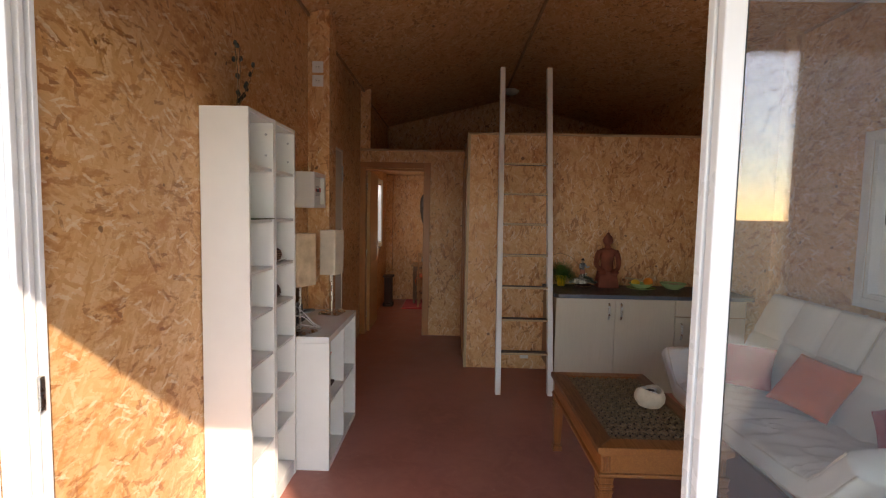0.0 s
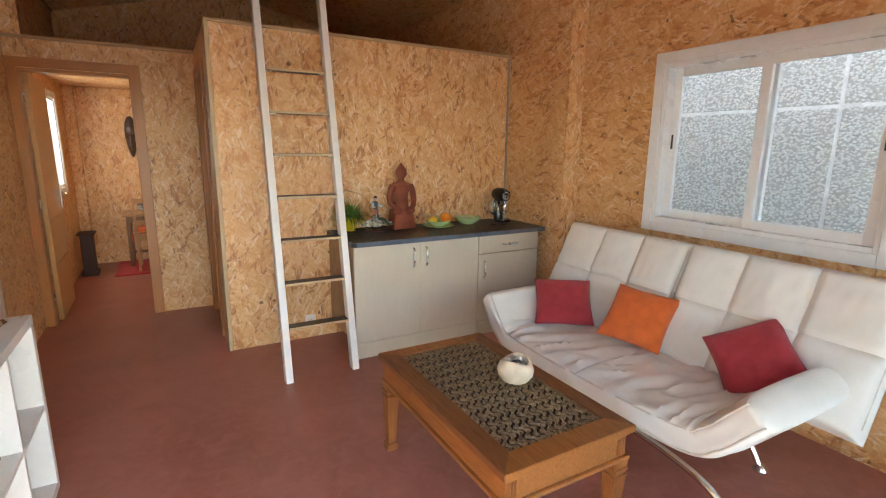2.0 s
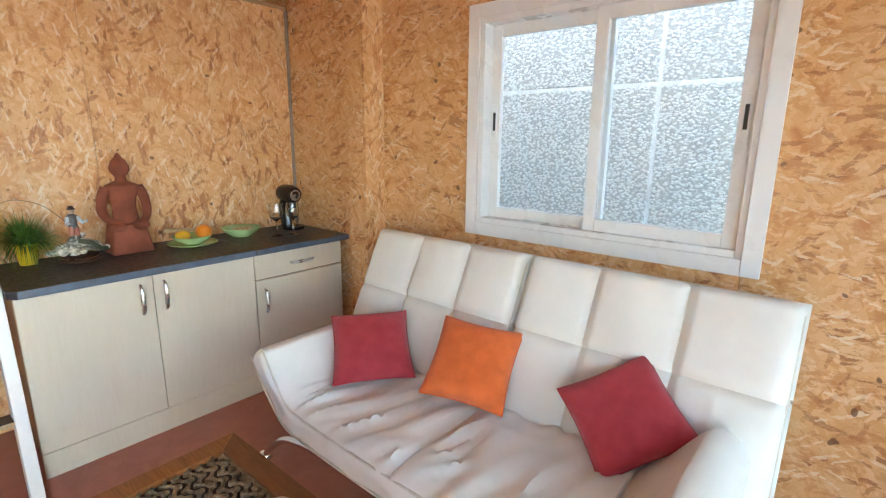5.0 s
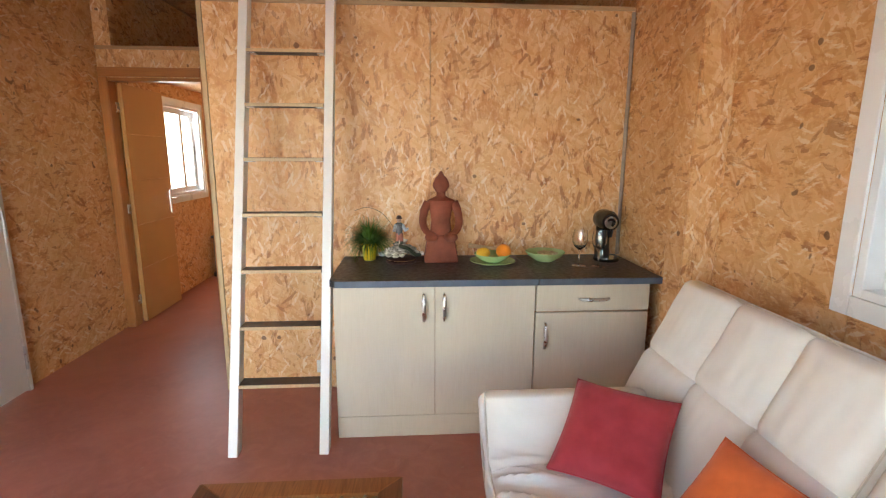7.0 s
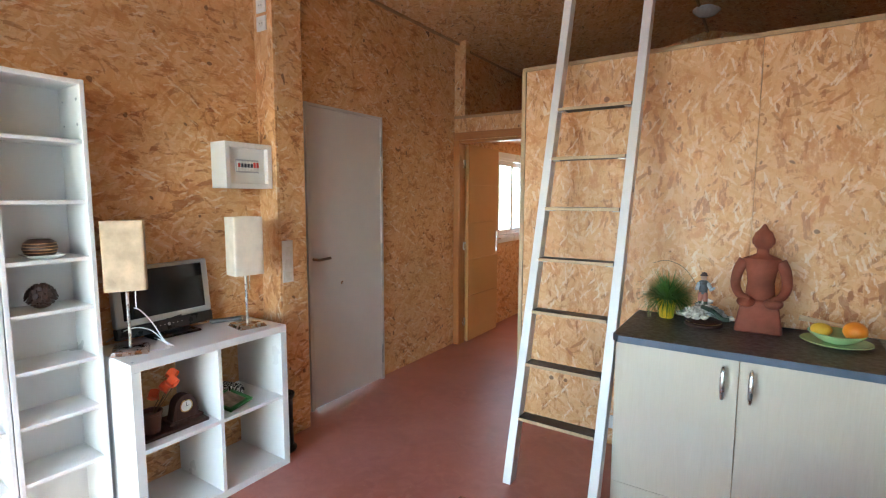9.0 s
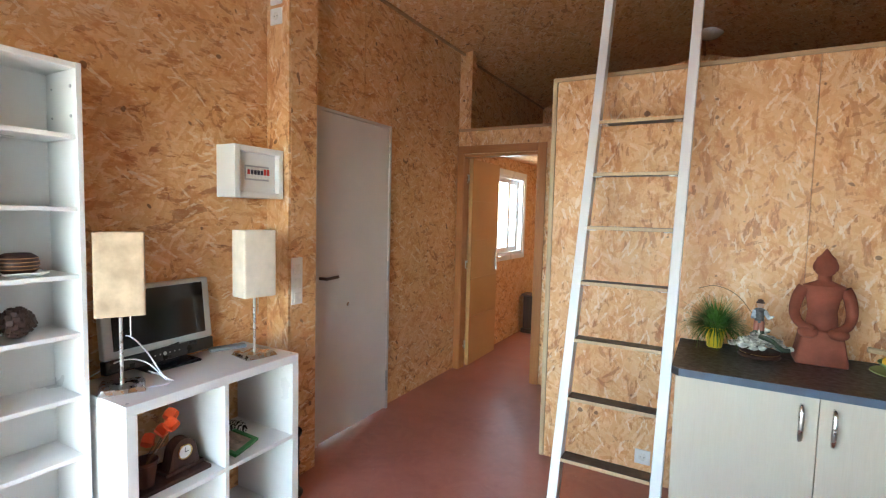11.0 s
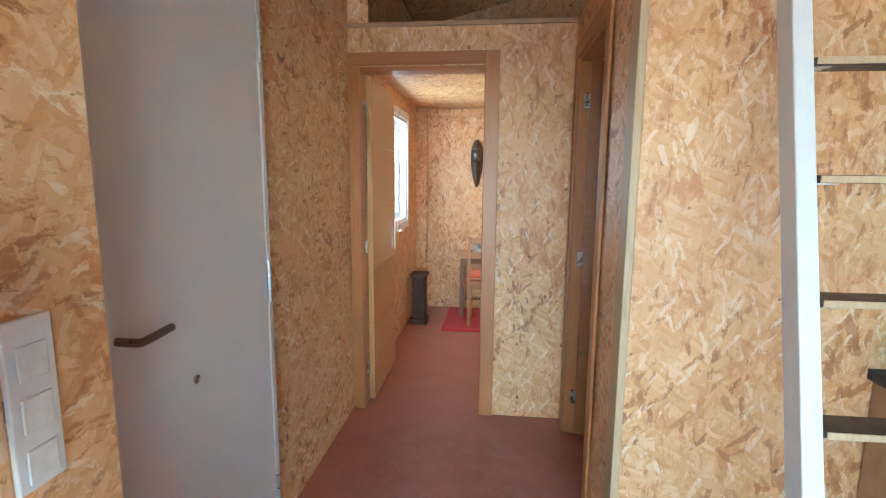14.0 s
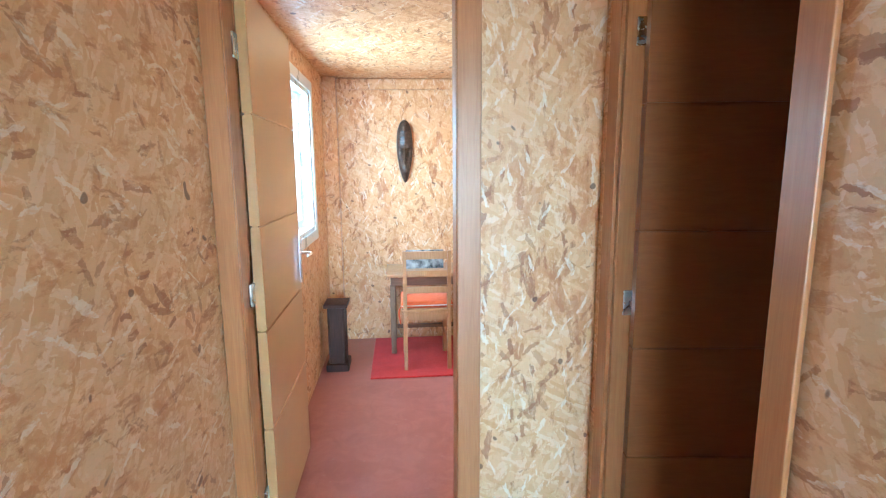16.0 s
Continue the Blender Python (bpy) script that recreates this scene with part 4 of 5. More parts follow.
def wine_glass(x, y):
    g = thing("wine_glass", "clear stemmed wine glass standing on the worktop", "glass", (x, y, WT), "wine glasses")
    prof = [(0.036, 0), (0.034, 0.003), (0.006, 0.008), (0.0042, 0.02), (0.0042, 0.085), (0.010, 0.095), (0.030, 0.112), (0.041, 0.140), (0.041, 0.165), (0.034, 0.205), (0.0328, 0.205), (0.0398, 0.165), (0.0396, 0.141), (0.029, 0.114), (0.004, 0.099)]
    ob = part("bowl", turned(prof, (x, y, WT), 32), CLEAR, g, smooth=True)
    ob.visible_shadow = False


wine_glass(2.225, 4.40)
wine_glass(2.325, 4.375)

cof = thing("coffee_machine", "glossy black rounded capsule coffee machine", "coffee machine", (2.44, 4.58, WT))
GLOSS = mottled("gloss_black", (0.012, 0.012, 0.013), 0.12)
part("base", turned([(0.070, 0), (0.072, 0.006), (0.070, 0.020), (0.04, 0.022)], (2.44, 4.55, WT)), GLOSS, cof, smooth=True)
part("column", tube(spline([(2.44, 4.615, WT + 0.015), (2.44, 4.63, WT + 0.12), (2.44, 4.61, WT + 0.20)], 6), 0.044, 18), GLOSS, cof, smooth=True)
b = tube([(2.44, 4.66, WT + 0.235), (2.44, 4.63, WT + 0.235), (2.44, 4.55, WT + 0.232), (2.44, 4.515, WT + 0.228)], [0.052, 0.060, 0.060, 0.050], 24)
part("head", b, GLOSS, cof, smooth=True)
part("nozzle", turned([(0.022, 0), (0.028, 0.04)], (2.44, 4.54, WT + 0.14), 16), BLACK, cof, smooth=True)
part("trim_ring", moved(turned([(0.036, 0), (0.036, 0.006), (0.026, 0.006), (0.026, 0)], seg=24), Matrix.Translation((2.44, 4.514, WT + 0.228)) @ Matrix.Rotation(radians(90), 4, "X")), STEEL, cof, "steel trim ring", smooth=True)

# ---- sofa ----
sofa = thing("sofa_bed", "cream tufted click-clack sofa bed on a chrome bow frame", "sofa", (1.9, 2.68, 0))


def cushion_slab(name, y0, y1, lo, hi, thick, seams, label):
    """A tufted slab between the points lo and hi of (x, z), with sewn channels at y in seams."""
    lo, hi = Vector((lo[0], 0, lo[1])), Vector((hi[0], 0, hi[1]))
    up = (hi - lo).normalized()
    out = Vector((-up.z, 0, up.x))
    length = (hi - lo).length
    ny, nz = 72, 44
    b = bmesh.new()

    def soft(d, r):
        d = max(min(d, r), 0.0)
        return math.sqrt(max(1 - (1 - d / r) ** 2, 0.0))

    sheets = []
    for side in (1, -1):
        grid = []
        for i in range(ny + 1):
            row = []
            y = y0 + (y1 - y0) * i / ny
            for j in range(nz + 1):
                s = length * j / nz
                e = soft(min(i / ny, 1 - i / ny) * (y1 - y0), 0.045) * soft(min(s, length - s), 0.045)
                h = 0.5 * thick * e
                if side == 1:
                    dy = min([abs(y - q) for q in seams] + [abs(y - y0) + 0.05, abs(y - y1) + 0.05])
                    ds = abs(s - length * 0.52)
                    h -= 0.022 * math.exp(-(dy / 0.016) ** 2) + 0.014 * math.exp(-(ds / 0.014) ** 2)
                    h += 0.010 * min(dy, 0.15) / 0.15 + 0.006 * noise.noise(Vector((y * 7, s * 9, 1.7))) * e
                    h += 0.0035 * noise.noise(Vector((y * 30, s * 11, 4.0))) * e
                row.append(b.verts.new(lo + up * s + out * (side * h) + Vector((0, y, 0))))
            grid.append(row)
        sheets.append(grid)
        for i in range(ny):
            for j in range(nz):
                b.faces.new((grid[i][j], grid[i + 1][j], grid[i + 1][j + 1], grid[i][j + 1]))
    bmesh.ops.remove_doubles(b, verts=b.verts, dist=0.0006)
    ob = part(name, b, SOFA, sofa, label, smooth=True)
    ins = 0.012
    loop = []
    for y, s in ((y0 + ins, 0.06), (y0 + ins, length - 0.05), (y0 + 0.05, length - ins), (y1 - 0.05, length - ins), (y1 - ins, length - 0.05), (y1 - ins, 0.06)):
        loop.append(lo + up * s + out * (thick * 0.30) + Vector((0, y, 0)))
    part("piping", tube(loop, 0.005, 6), SOFA_PIPE, ob, smooth=True)
    return ob


cushion_slab("backrest", 2.706, 3.655, (2.165, 0.335), (2.465, 0.955), 0.15, (3.02, 3.325), "tufted backrest half")
cushion_slab("backrest", 1.725, 2.700, (2.165, 0.335), (2.465, 0.955), 0.15, (2.06, 2.385), "tufted backrest half")


def seat_line(u):
    """Height and y of the seat's middle line; its ends bend up as arms."""
    pts = [(1.825, 0.595), (1.880, 0.530), (1.985, 0.408), (2.12, 0.343), (2.68, 0.322), (3.20, 0.332), (3.33, 0.375), (3.435, 0.495), (3.495, 0.580)]
    return spline([(0, a, c) for a, c in pts], 30)[u]


b = bmesh.new()
NU, NV = 240, 112
rings = []
mid_pts = [seat_line(i) for i in range(NU + 1)]
for i, c in enumerate(mid_pts):
    way = (mid_pts[min(i + 1, NU)] - mid_pts[max(i - 1, 0)]).normalized()
    nrm = Vector((0, -way.z, way.y))
    end = min(i, NU - i) / 12
    shrink = math.sqrt(max(1 - (1 - min(end, 1)) ** 2, 0.02))
    ring = []
    for k in range(NV):
        a = 2 * math.pi * k / NV
        cx, cn = math.cos(a), math.sin(a)
        px = math.copysign(abs(cx) ** 0.42, cx) * 0.315 * (0.86 + 0.14 * shrink)
        pn = math.copysign(abs(cn) ** 0.50, cn) * 0.076 * shrink
        flat_ = 1 - min(max(abs(c.y - 2.67) - 0.56, 0) / 0.14, 1)
        if cn > 0:
            q = Vector((px * 3.6 + 0.9 * math.sin(c.y * 4), c.y * 11.0 + 3.5 * px, 0.3))
            fold = 1 - abs(noise.noise(q)) * 2.6
            fold2 = 1 - abs(noise.noise(Vector((q.x * 2.1, q.y * 1.8, 5.2)))) * 2.4
            pn += (0.025 * max(fold, 0) + 0.006 * max(fold2, 0)) * (0.10 + 0.90 * flat_) * cn * shrink
            pn -= 0.016 * math.exp(-((c.y - 2.70) / 0.016) ** 2) * cn
            pn -= 0.013 * sum(math.exp(-((c.y - q_) / 0.014) ** 2) for q_ in (2.02, 3.31)) * cn
        else:
            pn += 0.004 * noise.noise(Vector((px * 9, c.y * 9, 7)))
        if cx < 0:
            px += 0.010 * noise.noise(Vector((c.y * 12, pn * 22, 3.3)))
        ring.append(b.verts.new(Vector((1.860 + px, c.y, c.z)) + nrm * pn))
    rings.append(ring)
for p, q in zip(rings, rings[1:]):
    for k in range(NV):
        b.faces.new((p[k], p[(k + 1) % NV], q[(k + 1) % NV], q[k]))
b.faces.new(rings[0]), b.faces.new(rings[-1])
seat = part("seat", b, SOFA, sofa, "wrinkled seat with turned-up ends", smooth=True)
for edge, off in ((-0.302, 0.048), (-0.310, -0.042)):
    line = []
    for i in range(4, NU - 3, 4):
        c = mid_pts[i]
        way = (mid_pts[i + 1] - mid_pts[i - 1]).normalized()
        line.append(Vector((1.860 + edge - 0.004, c.y, c.z)) + Vector((0, -way.z, way.y)) * off)
    part("piping", tube(line, 0.005, 6), SOFA_PIPE, seat, smooth=True)
for x, k in ((1.60, 1.0), (2.18, 0.68)):
    bow = [(x, 2.69 + k * d, h) for d, h in ((-0.89, 0.012), (-0.81, 0.10), (-0.67, 0.19), (-0.39, 0.232), (0.0, 0.236), (0.41, 0.232), (0.67, 0.19), (0.81, 0.10), (0.89, 0.012))]
    part("bow_leg", tube(spline(bow, 8), 0.016, 14), CHROME, sofa, "bent chrome tube", smooth=True)
    for y in (2.69 - 0.895 * k, 2.69 + 0.895 * k):
        part("foot", turned([(0.034, 0), (0.036, 0.008), (0.026, 0.022), (0.016, 0.03)], (x, y, 0), 20), CHROME, sofa, smooth=True)
for y in (2.35, 3.03):
    part("cross_bar", tube([(1.60, y, 0.225), (2.18, y, 0.225)], 0.012, 10), BLACK, sofa)
    part("hinge_arm", tube([(2.10, y, 0.225), (2.20, y, 0.34)], 0.014, 8), BLACK, sofa)


def pillow(label, mat, at, size, turn):
    p = thing("cushion", label, "cushion", at, "scatter cushions on the sofa")
    b = bmesh.new()
    n = 26
    for side in (1, -1):
        grid = []
        for i in range(n + 1):
            row = []
            for j in range(n + 1):
                u, v = 2 * i / n - 1, 2 * j / n - 1
                pinch = 1 - 0.07 * (1 - v * v) * abs(u) ** 3 - 0.0
                pinch2 = 1 - 0.07 * (1 - u * u) * abs(v) ** 3
                h = (max(1 - u ** 4, 0) * max(1 - v ** 4, 0)) ** 0.55
                h = 0.5 * size * 0.33 * h * (1 + 0.10 * noise.noise(Vector((u * 2.2, v * 2.2, at[1]))))
                row.append(b.verts.new((u * pinch * size / 2, side * h, v * pinch2 * size / 2)))
            grid.append(row)
        for i in range(n):
            for j in range(n):
                b.faces.new((grid[i][j], grid[i + 1][j], grid[i + 1][j + 1], grid[i][j + 1]))
    bmesh.ops.remove_doubles(b, verts=b.verts, dist=0.0005)
    m = Matrix.Translation(at) @ turn
    part("cover", moved(b, m), mat, p, smooth=True)
    s = size / 2 - 0.002
    loop = []
    for k in range(41):
        t = k / 10
        e = int(min(t, 3.999))
        w = 2 * (t - e) - 1
        q = 1 - 0.07 * (1 - w * w)
        loop.append([(w * s, 0, -s * q), (s * q, 0, w * s), (-w * s, 0, s * q), (-s * q, 0, -w * s)][e])
    part("seam", moved(tube(loop, 0.004, 6), m), mat, p)


def facing(yaw, tilt, spin):
    return Matrix.Rotation(radians(yaw), 4, "Z") @ Matrix.Rotation(radians(tilt), 4, "X") @ Matrix.Rotation(radians(spin), 4, "Y")


pillow("crimson cotton scatter cushion against the arm", RED_CLOTH, (1.955, 3.225, 0.545), 0.350, facing(-40, -54, -2))
pillow("bright orange cotton scatter cushion leaning on the backrest", ORANGE_CLOTH, (2.075, 2.755, 0.570), 0.345, facing(-66, -44, 7))
pillow("crimson cotton scatter cushion tipped on its corner", RED_CLOTH, (2.11, 2.150, 0.565), 0.34, facing(-82, -48, -40))

# ---- coffee table ----
tab = thing("coffee_table", "orange teak coffee table with carved reed inset", "coffee table", (0.965, 2.605, 0))
X0, X1, Y0, Y1, TZ = 0.665, 1.26, 2.09, 3.125, 0.50
IX0, IX1, IY0, IY1 = 0.752, 1.190, 2.185, 3.055


def quad_board(pts, z0, z1):
    b = bmesh.new()
    lo = [b.verts.new((x, y, z0)) for x, y in pts]
    hi = [b.verts.new((x, y, z1)) for x, y in pts]
    b.faces.new(lo), b.faces.new(hi)
    for i in range(4):
        b.faces.new((lo[i], lo[(i + 1) % 4], hi[(i + 1) % 4], hi[i]))
    bmesh.ops.bevel(b, geom=b.edges[:], offset=0.0022, segments=2, affect="EDGES")
    return b


o, n_ = ((X0, Y0), (X1, Y0), (X1, Y1), (X0, Y1)), ((IX0, IY0), (IX1, IY0), (IX1, IY1), (IX0, IY1))
for i in range(4):
    j = (i + 1) % 4
    part("top_board", quad_board((o[i], o[j], n_[j], n_[i]), TZ - 0.028, TZ), TEAK_TOP if i % 2 else TEAK, tab)
part("moulding", box(X0 + 0.012, X1 - 0.012, Y0 + 0.012, Y1 - 0.012, TZ - 0.040, TZ - 0.0285, 0.004), TEAK, tab)
part("apron", box(X0 + 0.022, X1 - 0.022, Y0 + 0.022, Y1 - 0.022, TZ - 0.125, TZ - 0.0405, 0.002), TEAK, tab)
part("lower_moulding", box(X0 + 0.008, X1 - 0.008, Y0 + 0.008, Y1 - 0.008, TZ - 0.142, TZ - 0.1255, 0.005), TEAK, tab)
for x in (X0 + 0.045, X1 - 0.045):
    for y in (Y0 + 0.045, Y1 - 0.045):
        b = bmesh.new()
        for h0, h1, w0, w1 in ((0.0, 0.035, 0.030, 0.026), (0.035, 0.048, 0.020, 0.022), (0.048, 0.285, 0.020, 0.031), (0.285, 0.297, 0.034, 0.034), (0.297, 0.312, 0.029, 0.029), (0.312, 0.326, 0.035, 0.035), (0.326, 0.357, 0.031, 0.034)):
            c = box(-1, 1, -1, 1, h0, h1)
            for v in c.verts:
                w = w0 if v.co.z < (h0 + h1) / 2 else w1
                v.co.x, v.co.y = x + v.co.x * w, y + v.co.y * w
            bmesh.ops.bevel(c, geom=c.edges[:], offset=0.002, segments=1, affect="EDGES")
            merge(b, c)
        part("leg", b, TEAK_UP, tab)
for x in (X0 + 0.028, X1 - 0.07):
    b = bmesh.new()
    for k in range(3):
        box(x + k * 0.014, x + k * 0.014 + 0.008, Y0 + 0.015, Y0 + 0.0215, TZ - 0.118, TZ - 0.050, 0.002, b, 1)
    part("fluting", b, TEAK_UP, tab)
part("inset_backing", box(IX0 - 0.004, IX1 + 0.004, IY0 - 0.004, IY1 + 0.004, TZ - 0.027, TZ - 0.016), WICKER_DARK, tab)
gx, gy = 13, 26
sx, sy = (IX1 - IX0) / gx, (IY1 - IY0) / gy
b = bmesh.new()
for i in range(gx + 1):
    xx = IX0 + sx * i
    line = [(min(max(xx + 0.30 * sx * math.sin(math.pi * k / 3), IX0 + 0.003), IX1 - 0.003), IY0 + sy * gy * k / (gy * 3), TZ - 0.012 + 0.004 * math.cos(2 * math.pi * k / 3 + math.pi * i)) for k in range(gy * 3 + 1)]
    tube(line, 0.0056, 6, b)
part("reed", b, WICKER, tab, "wavy carved reeds", smooth=True)
b = bmesh.new()
rnd = random.Random(3)
for i in range(gx):
    for j in range(gy):
        cx, cy = IX0 + sx * (i + 0.5) + (0.10 if j % 2 else -0.10) * sx, IY0 + sy * (j + 0.5)
        c = box(-0.0105, 0.0105, -0.0085, 0.0085, TZ - 0.017, TZ - 0.003 - rnd.uniform(0, 0.004), 0.003, None, 1)
        merge(b, moved(c, Matrix.Translation((cx, cy, 0)) @ Matrix.Rotation(0.5 if (i + j) % 2 else -0.5, 4, "Z")))
tagged(part("carved_field", b, WICKER, tab, "rows of small carved knobs"), kind="stuff")

bowl = thing("stoneware_bowl", "sand-coloured rounded stoneware bowl of dark pebbles", "bowl", (1.085, 2.585, TZ))
b = turned([(0.040, 0), (0.058, 0.006), (0.076, 0.034), (0.079, 0.058), (0.069, 0.086), (0.060, 0.096), (0.054, 0.096), (0.056, 0.080), (0.062, 0.055), (0.050, 0.030), (0.002, 0.028)], (0, 0, 0), 32)
for v in b.verts:
    v.co.z += 0.010 * (v.co.z / 0.096) * math.sin(math.atan2(v.co.y, v.co.x) * 2 + 0.5)
    v.co += Vector((1.085, 2.585, TZ + 0.0005))
part("bowl_body", b, STONEWARE, bowl, smooth=True)
rnd = random.Random(6)
for k in range(14):
    a, r = rnd.uniform(0, 6.28), rnd.uniform(0, 0.040)
    part("pebble", ball((1.085 + r * math.cos(a), 2.585 + r * math.sin(a), TZ + 0.072 + rnd.uniform(0, 0.016)), (0.018, 0.014, 0.011), None, 0.3, 10), PEBBLE if k % 4 else PORCELAIN, bowl, smooth=True)

# ---- bookcases ----
BKX, BKT = -0.874, 1.955
SHELVES = (0.353, 0.583, 0.798, 1.020, 1.224, 1.456, 1.700)


def bookcase(y0, y1, label):
    k = thing("bookcase", label, "bookcase", (-0.98, (y0 + y1) / 2, 0), "narrow bookcases")
    s = 0.018
    part("side", box(LX + 0.004, BKX, y0, y0 + s, 0, BKT, 0.0015, seg=1), WHITE, k)
    part("side", box(LX + 0.004, BKX, y1 - s, y1, 0, BKT, 0.0015, seg=1), WHITE, k)
    part("top", box(LX + 0.004, BKX - 0.001, y0 + s, y1 - s, BKT - 0.02, BKT - 0.001, 0.0015, seg=1), WHITE, k)
    part("back_panel", box(LX + 0.003, LX + 0.007, y0 + s, y1 - s, 0.07, BKT - 0.02), WHITE, k)
    part("plinth", box(BKX - 0.02, BKX - 0.006, y0 + s, y1 - s, 0, 0.065), WHITE, k)
    for z in (0.067,) + SHELVES:
        part("shelf", box(LX + 0.007, BKX - 0.006, y0 + s + 0.001, y1 - s - 0.001, z, z + 0.016, 0.0015, seg=1), WHITE, k)
    for z in (1.88, 1.78):
        for px_, r in ((BKX - 0.035, 0.006), (LX + 0.05, 0.004)):
            part("peg", tube([(px_, y1 - s - 0.003, z), (px_, y1 - s + 0.001, z)], r, 8), GREY_ALU, k)
    return k


bookcase(2.09, 2.396, "slim white lacquered bookcase, nearly empty")
bookcase(2.400, 2.712, "slim white lacquered bookcase with small ornaments")
solo("glass_plate", box(-1.04, -0.862, 2.13, 2.36, SHELVES[5] + 0.0165, SHELVES[5] + 0.0225, 0.002), glass("green_glass", (0.22, 0.75, 0.32)), "thin green glass plate on the shelf", "plate")
tray = solo("dish_tray", turned([(0.05, 0), (0.085, 0.012), (0.088, 0.016), (0.05, 0.006)], (0, 0, 0), 4), PORCELAIN, "square white porcelain dish on the shelf", "dish")
tray.matrix_world = pose(-0.955, 2.555, SHELVES[4] + 0.0165, 0, 0, 40)
b = turned([(0.030, 0), (0.050, 0.012), (0.058, 0.035), (0.052, 0.058), (0.036, 0.070), (0.030, 0.066)], (-0.955, 2.55, SHELVES[4] + 0.0225), 24)
jar = thing("lacquer_jar", "dark ribbed round lacquer jar on a white dish", "jar", (-0.955, 2.55, SHELVES[4] + 0.022))
part("jar_body", b, WALNUT, jar, smooth=True)
for z in (0.018, 0.030, 0.042, 0.054):
    r = 0.0585 - abs(z - 0.035) * 0.28
    part("rib", turned([(r, 0), (r + 0.002, 0.0015), (r, 0.003)], (-0.955, 2.55, SHELVES[4] + 0.0225 + z), 24), PINE, jar)
b = bmesh.new()
rnd = random.Random(2)
for k in range(70):
    h = k / 70
    a = k * 2.4
    r = 0.052 * math.sin(math.pi * (0.12 + 0.80 * h))
    merge(b, moved(box(-0.010, 0.010, -0.003, 0.003, -0.004, 0.016, 0.0015, None, 1), Matrix.Translation((-0.955 + r * math.cos(a), 2.54 + r * math.sin(a), SHELVES[3] + 0.027 + 0.078 * h)) @ Matrix.Rotation(a - math.pi / 2, 4, "Z") @ Matrix.Rotation(0.9 - h, 4, "X")))
ball((-0.955, 2.54, SHELVES[3] + 0.060), (0.040, 0.040, 0.042), b)
solo("pine_cone", b, WALNUT, "large dark brown pine cone on the shelf", "pine cone")
twigs = thing("dried_twigs", "dry thistle twigs standing on the bookcase", "dried flowers", (-0.97, 2.33, BKT))
part("holder", turned([(0.022, 0), (0.026, 0.03), (0.018, 0.04)], (-1.03, 2.33, BKT - 0.0005), 14), DRY, twigs, smooth=True)
rnd = random.Random(12)
THISTLE = mottled("dry_thistle", (0.05, 0.055, 0.045), 0.9, 0, 0.5, 90)
for tip in ((-0.985, 2.22, 2.25), (-1.00, 2.30, 2.27), (-0.955, 2.36, 2.20), (-1.01, 2.40, 2.12)):
    stem = spline([(-1.03, 2.33, BKT + 0.03), ((tip[0] - 1.03) / 2 + 0.01, (tip[1] + 2.33) / 2, (tip[2] + BKT) / 2 + 0.02), tip], 6)
    part("stem", tube(stem, 0.0022, 6), DRY, twigs)
    for k in range(4):
        p = stem[-1 - 3 * k] + Vector((rnd.uniform(-1, 1), rnd.uniform(-1, 1), rnd.uniform(0, 1))) * 0.012
        part("head", ball(p, (0.009, 0.009, 0.012), None, 0.4, 8), THISTLE, twigs)

# ---- tv unit ----
TX, TY0, TY1, TH = -0.69, 2.735, 3.522, 0.795
tvu = thing("cube_shelf", "white open cube shelf unit with four compartments", "shelf unit", (-0.88, 3.13, 0))
T = 0.038
part("side", box(LX + 0.006, TX, TY0, TY0 + T, 0, TH - T, 0.001, seg=1), WHITE, tvu)
part("side", box(LX + 0.006, TX, TY1 - T, TY1, 0, TH - T, 0.001, seg=1), WHITE, tvu)
part("top", box(LX + 0.006, TX, TY0, TY1, TH - T + 0.0005, TH, 0.0015, seg=1), WHITE, tvu)
part("base", box(LX + 0.006, TX, TY0 + T, TY1 - T, 0.001, T, 0.001, seg=1), WHITE, tvu)
YM, ZM = (TY0 + TY1) / 2, TH / 2
part("divider", box(LX + 0.006, TX - 0.001, YM - 0.009, YM + 0.009, T + 0.0005, TH - T - 0.0005), WHITE, tvu)
for a, b_ in ((TY0 + T, YM - 0.0095), (YM + 0.0095, TY1 - T)):
    part("shelf", box(LX + 0.006, TX - 0.001, a, b_, ZM - 0.009, ZM + 0.009), WHITE, tvu)
for y in (TY0 + 0.02, TY1 - 0.02):
    part("screw_cap", turned([(0.006, 0), (0.006, 0.001)], (TX - 0.03, y, TH), 10), GREY_ALU, tvu)


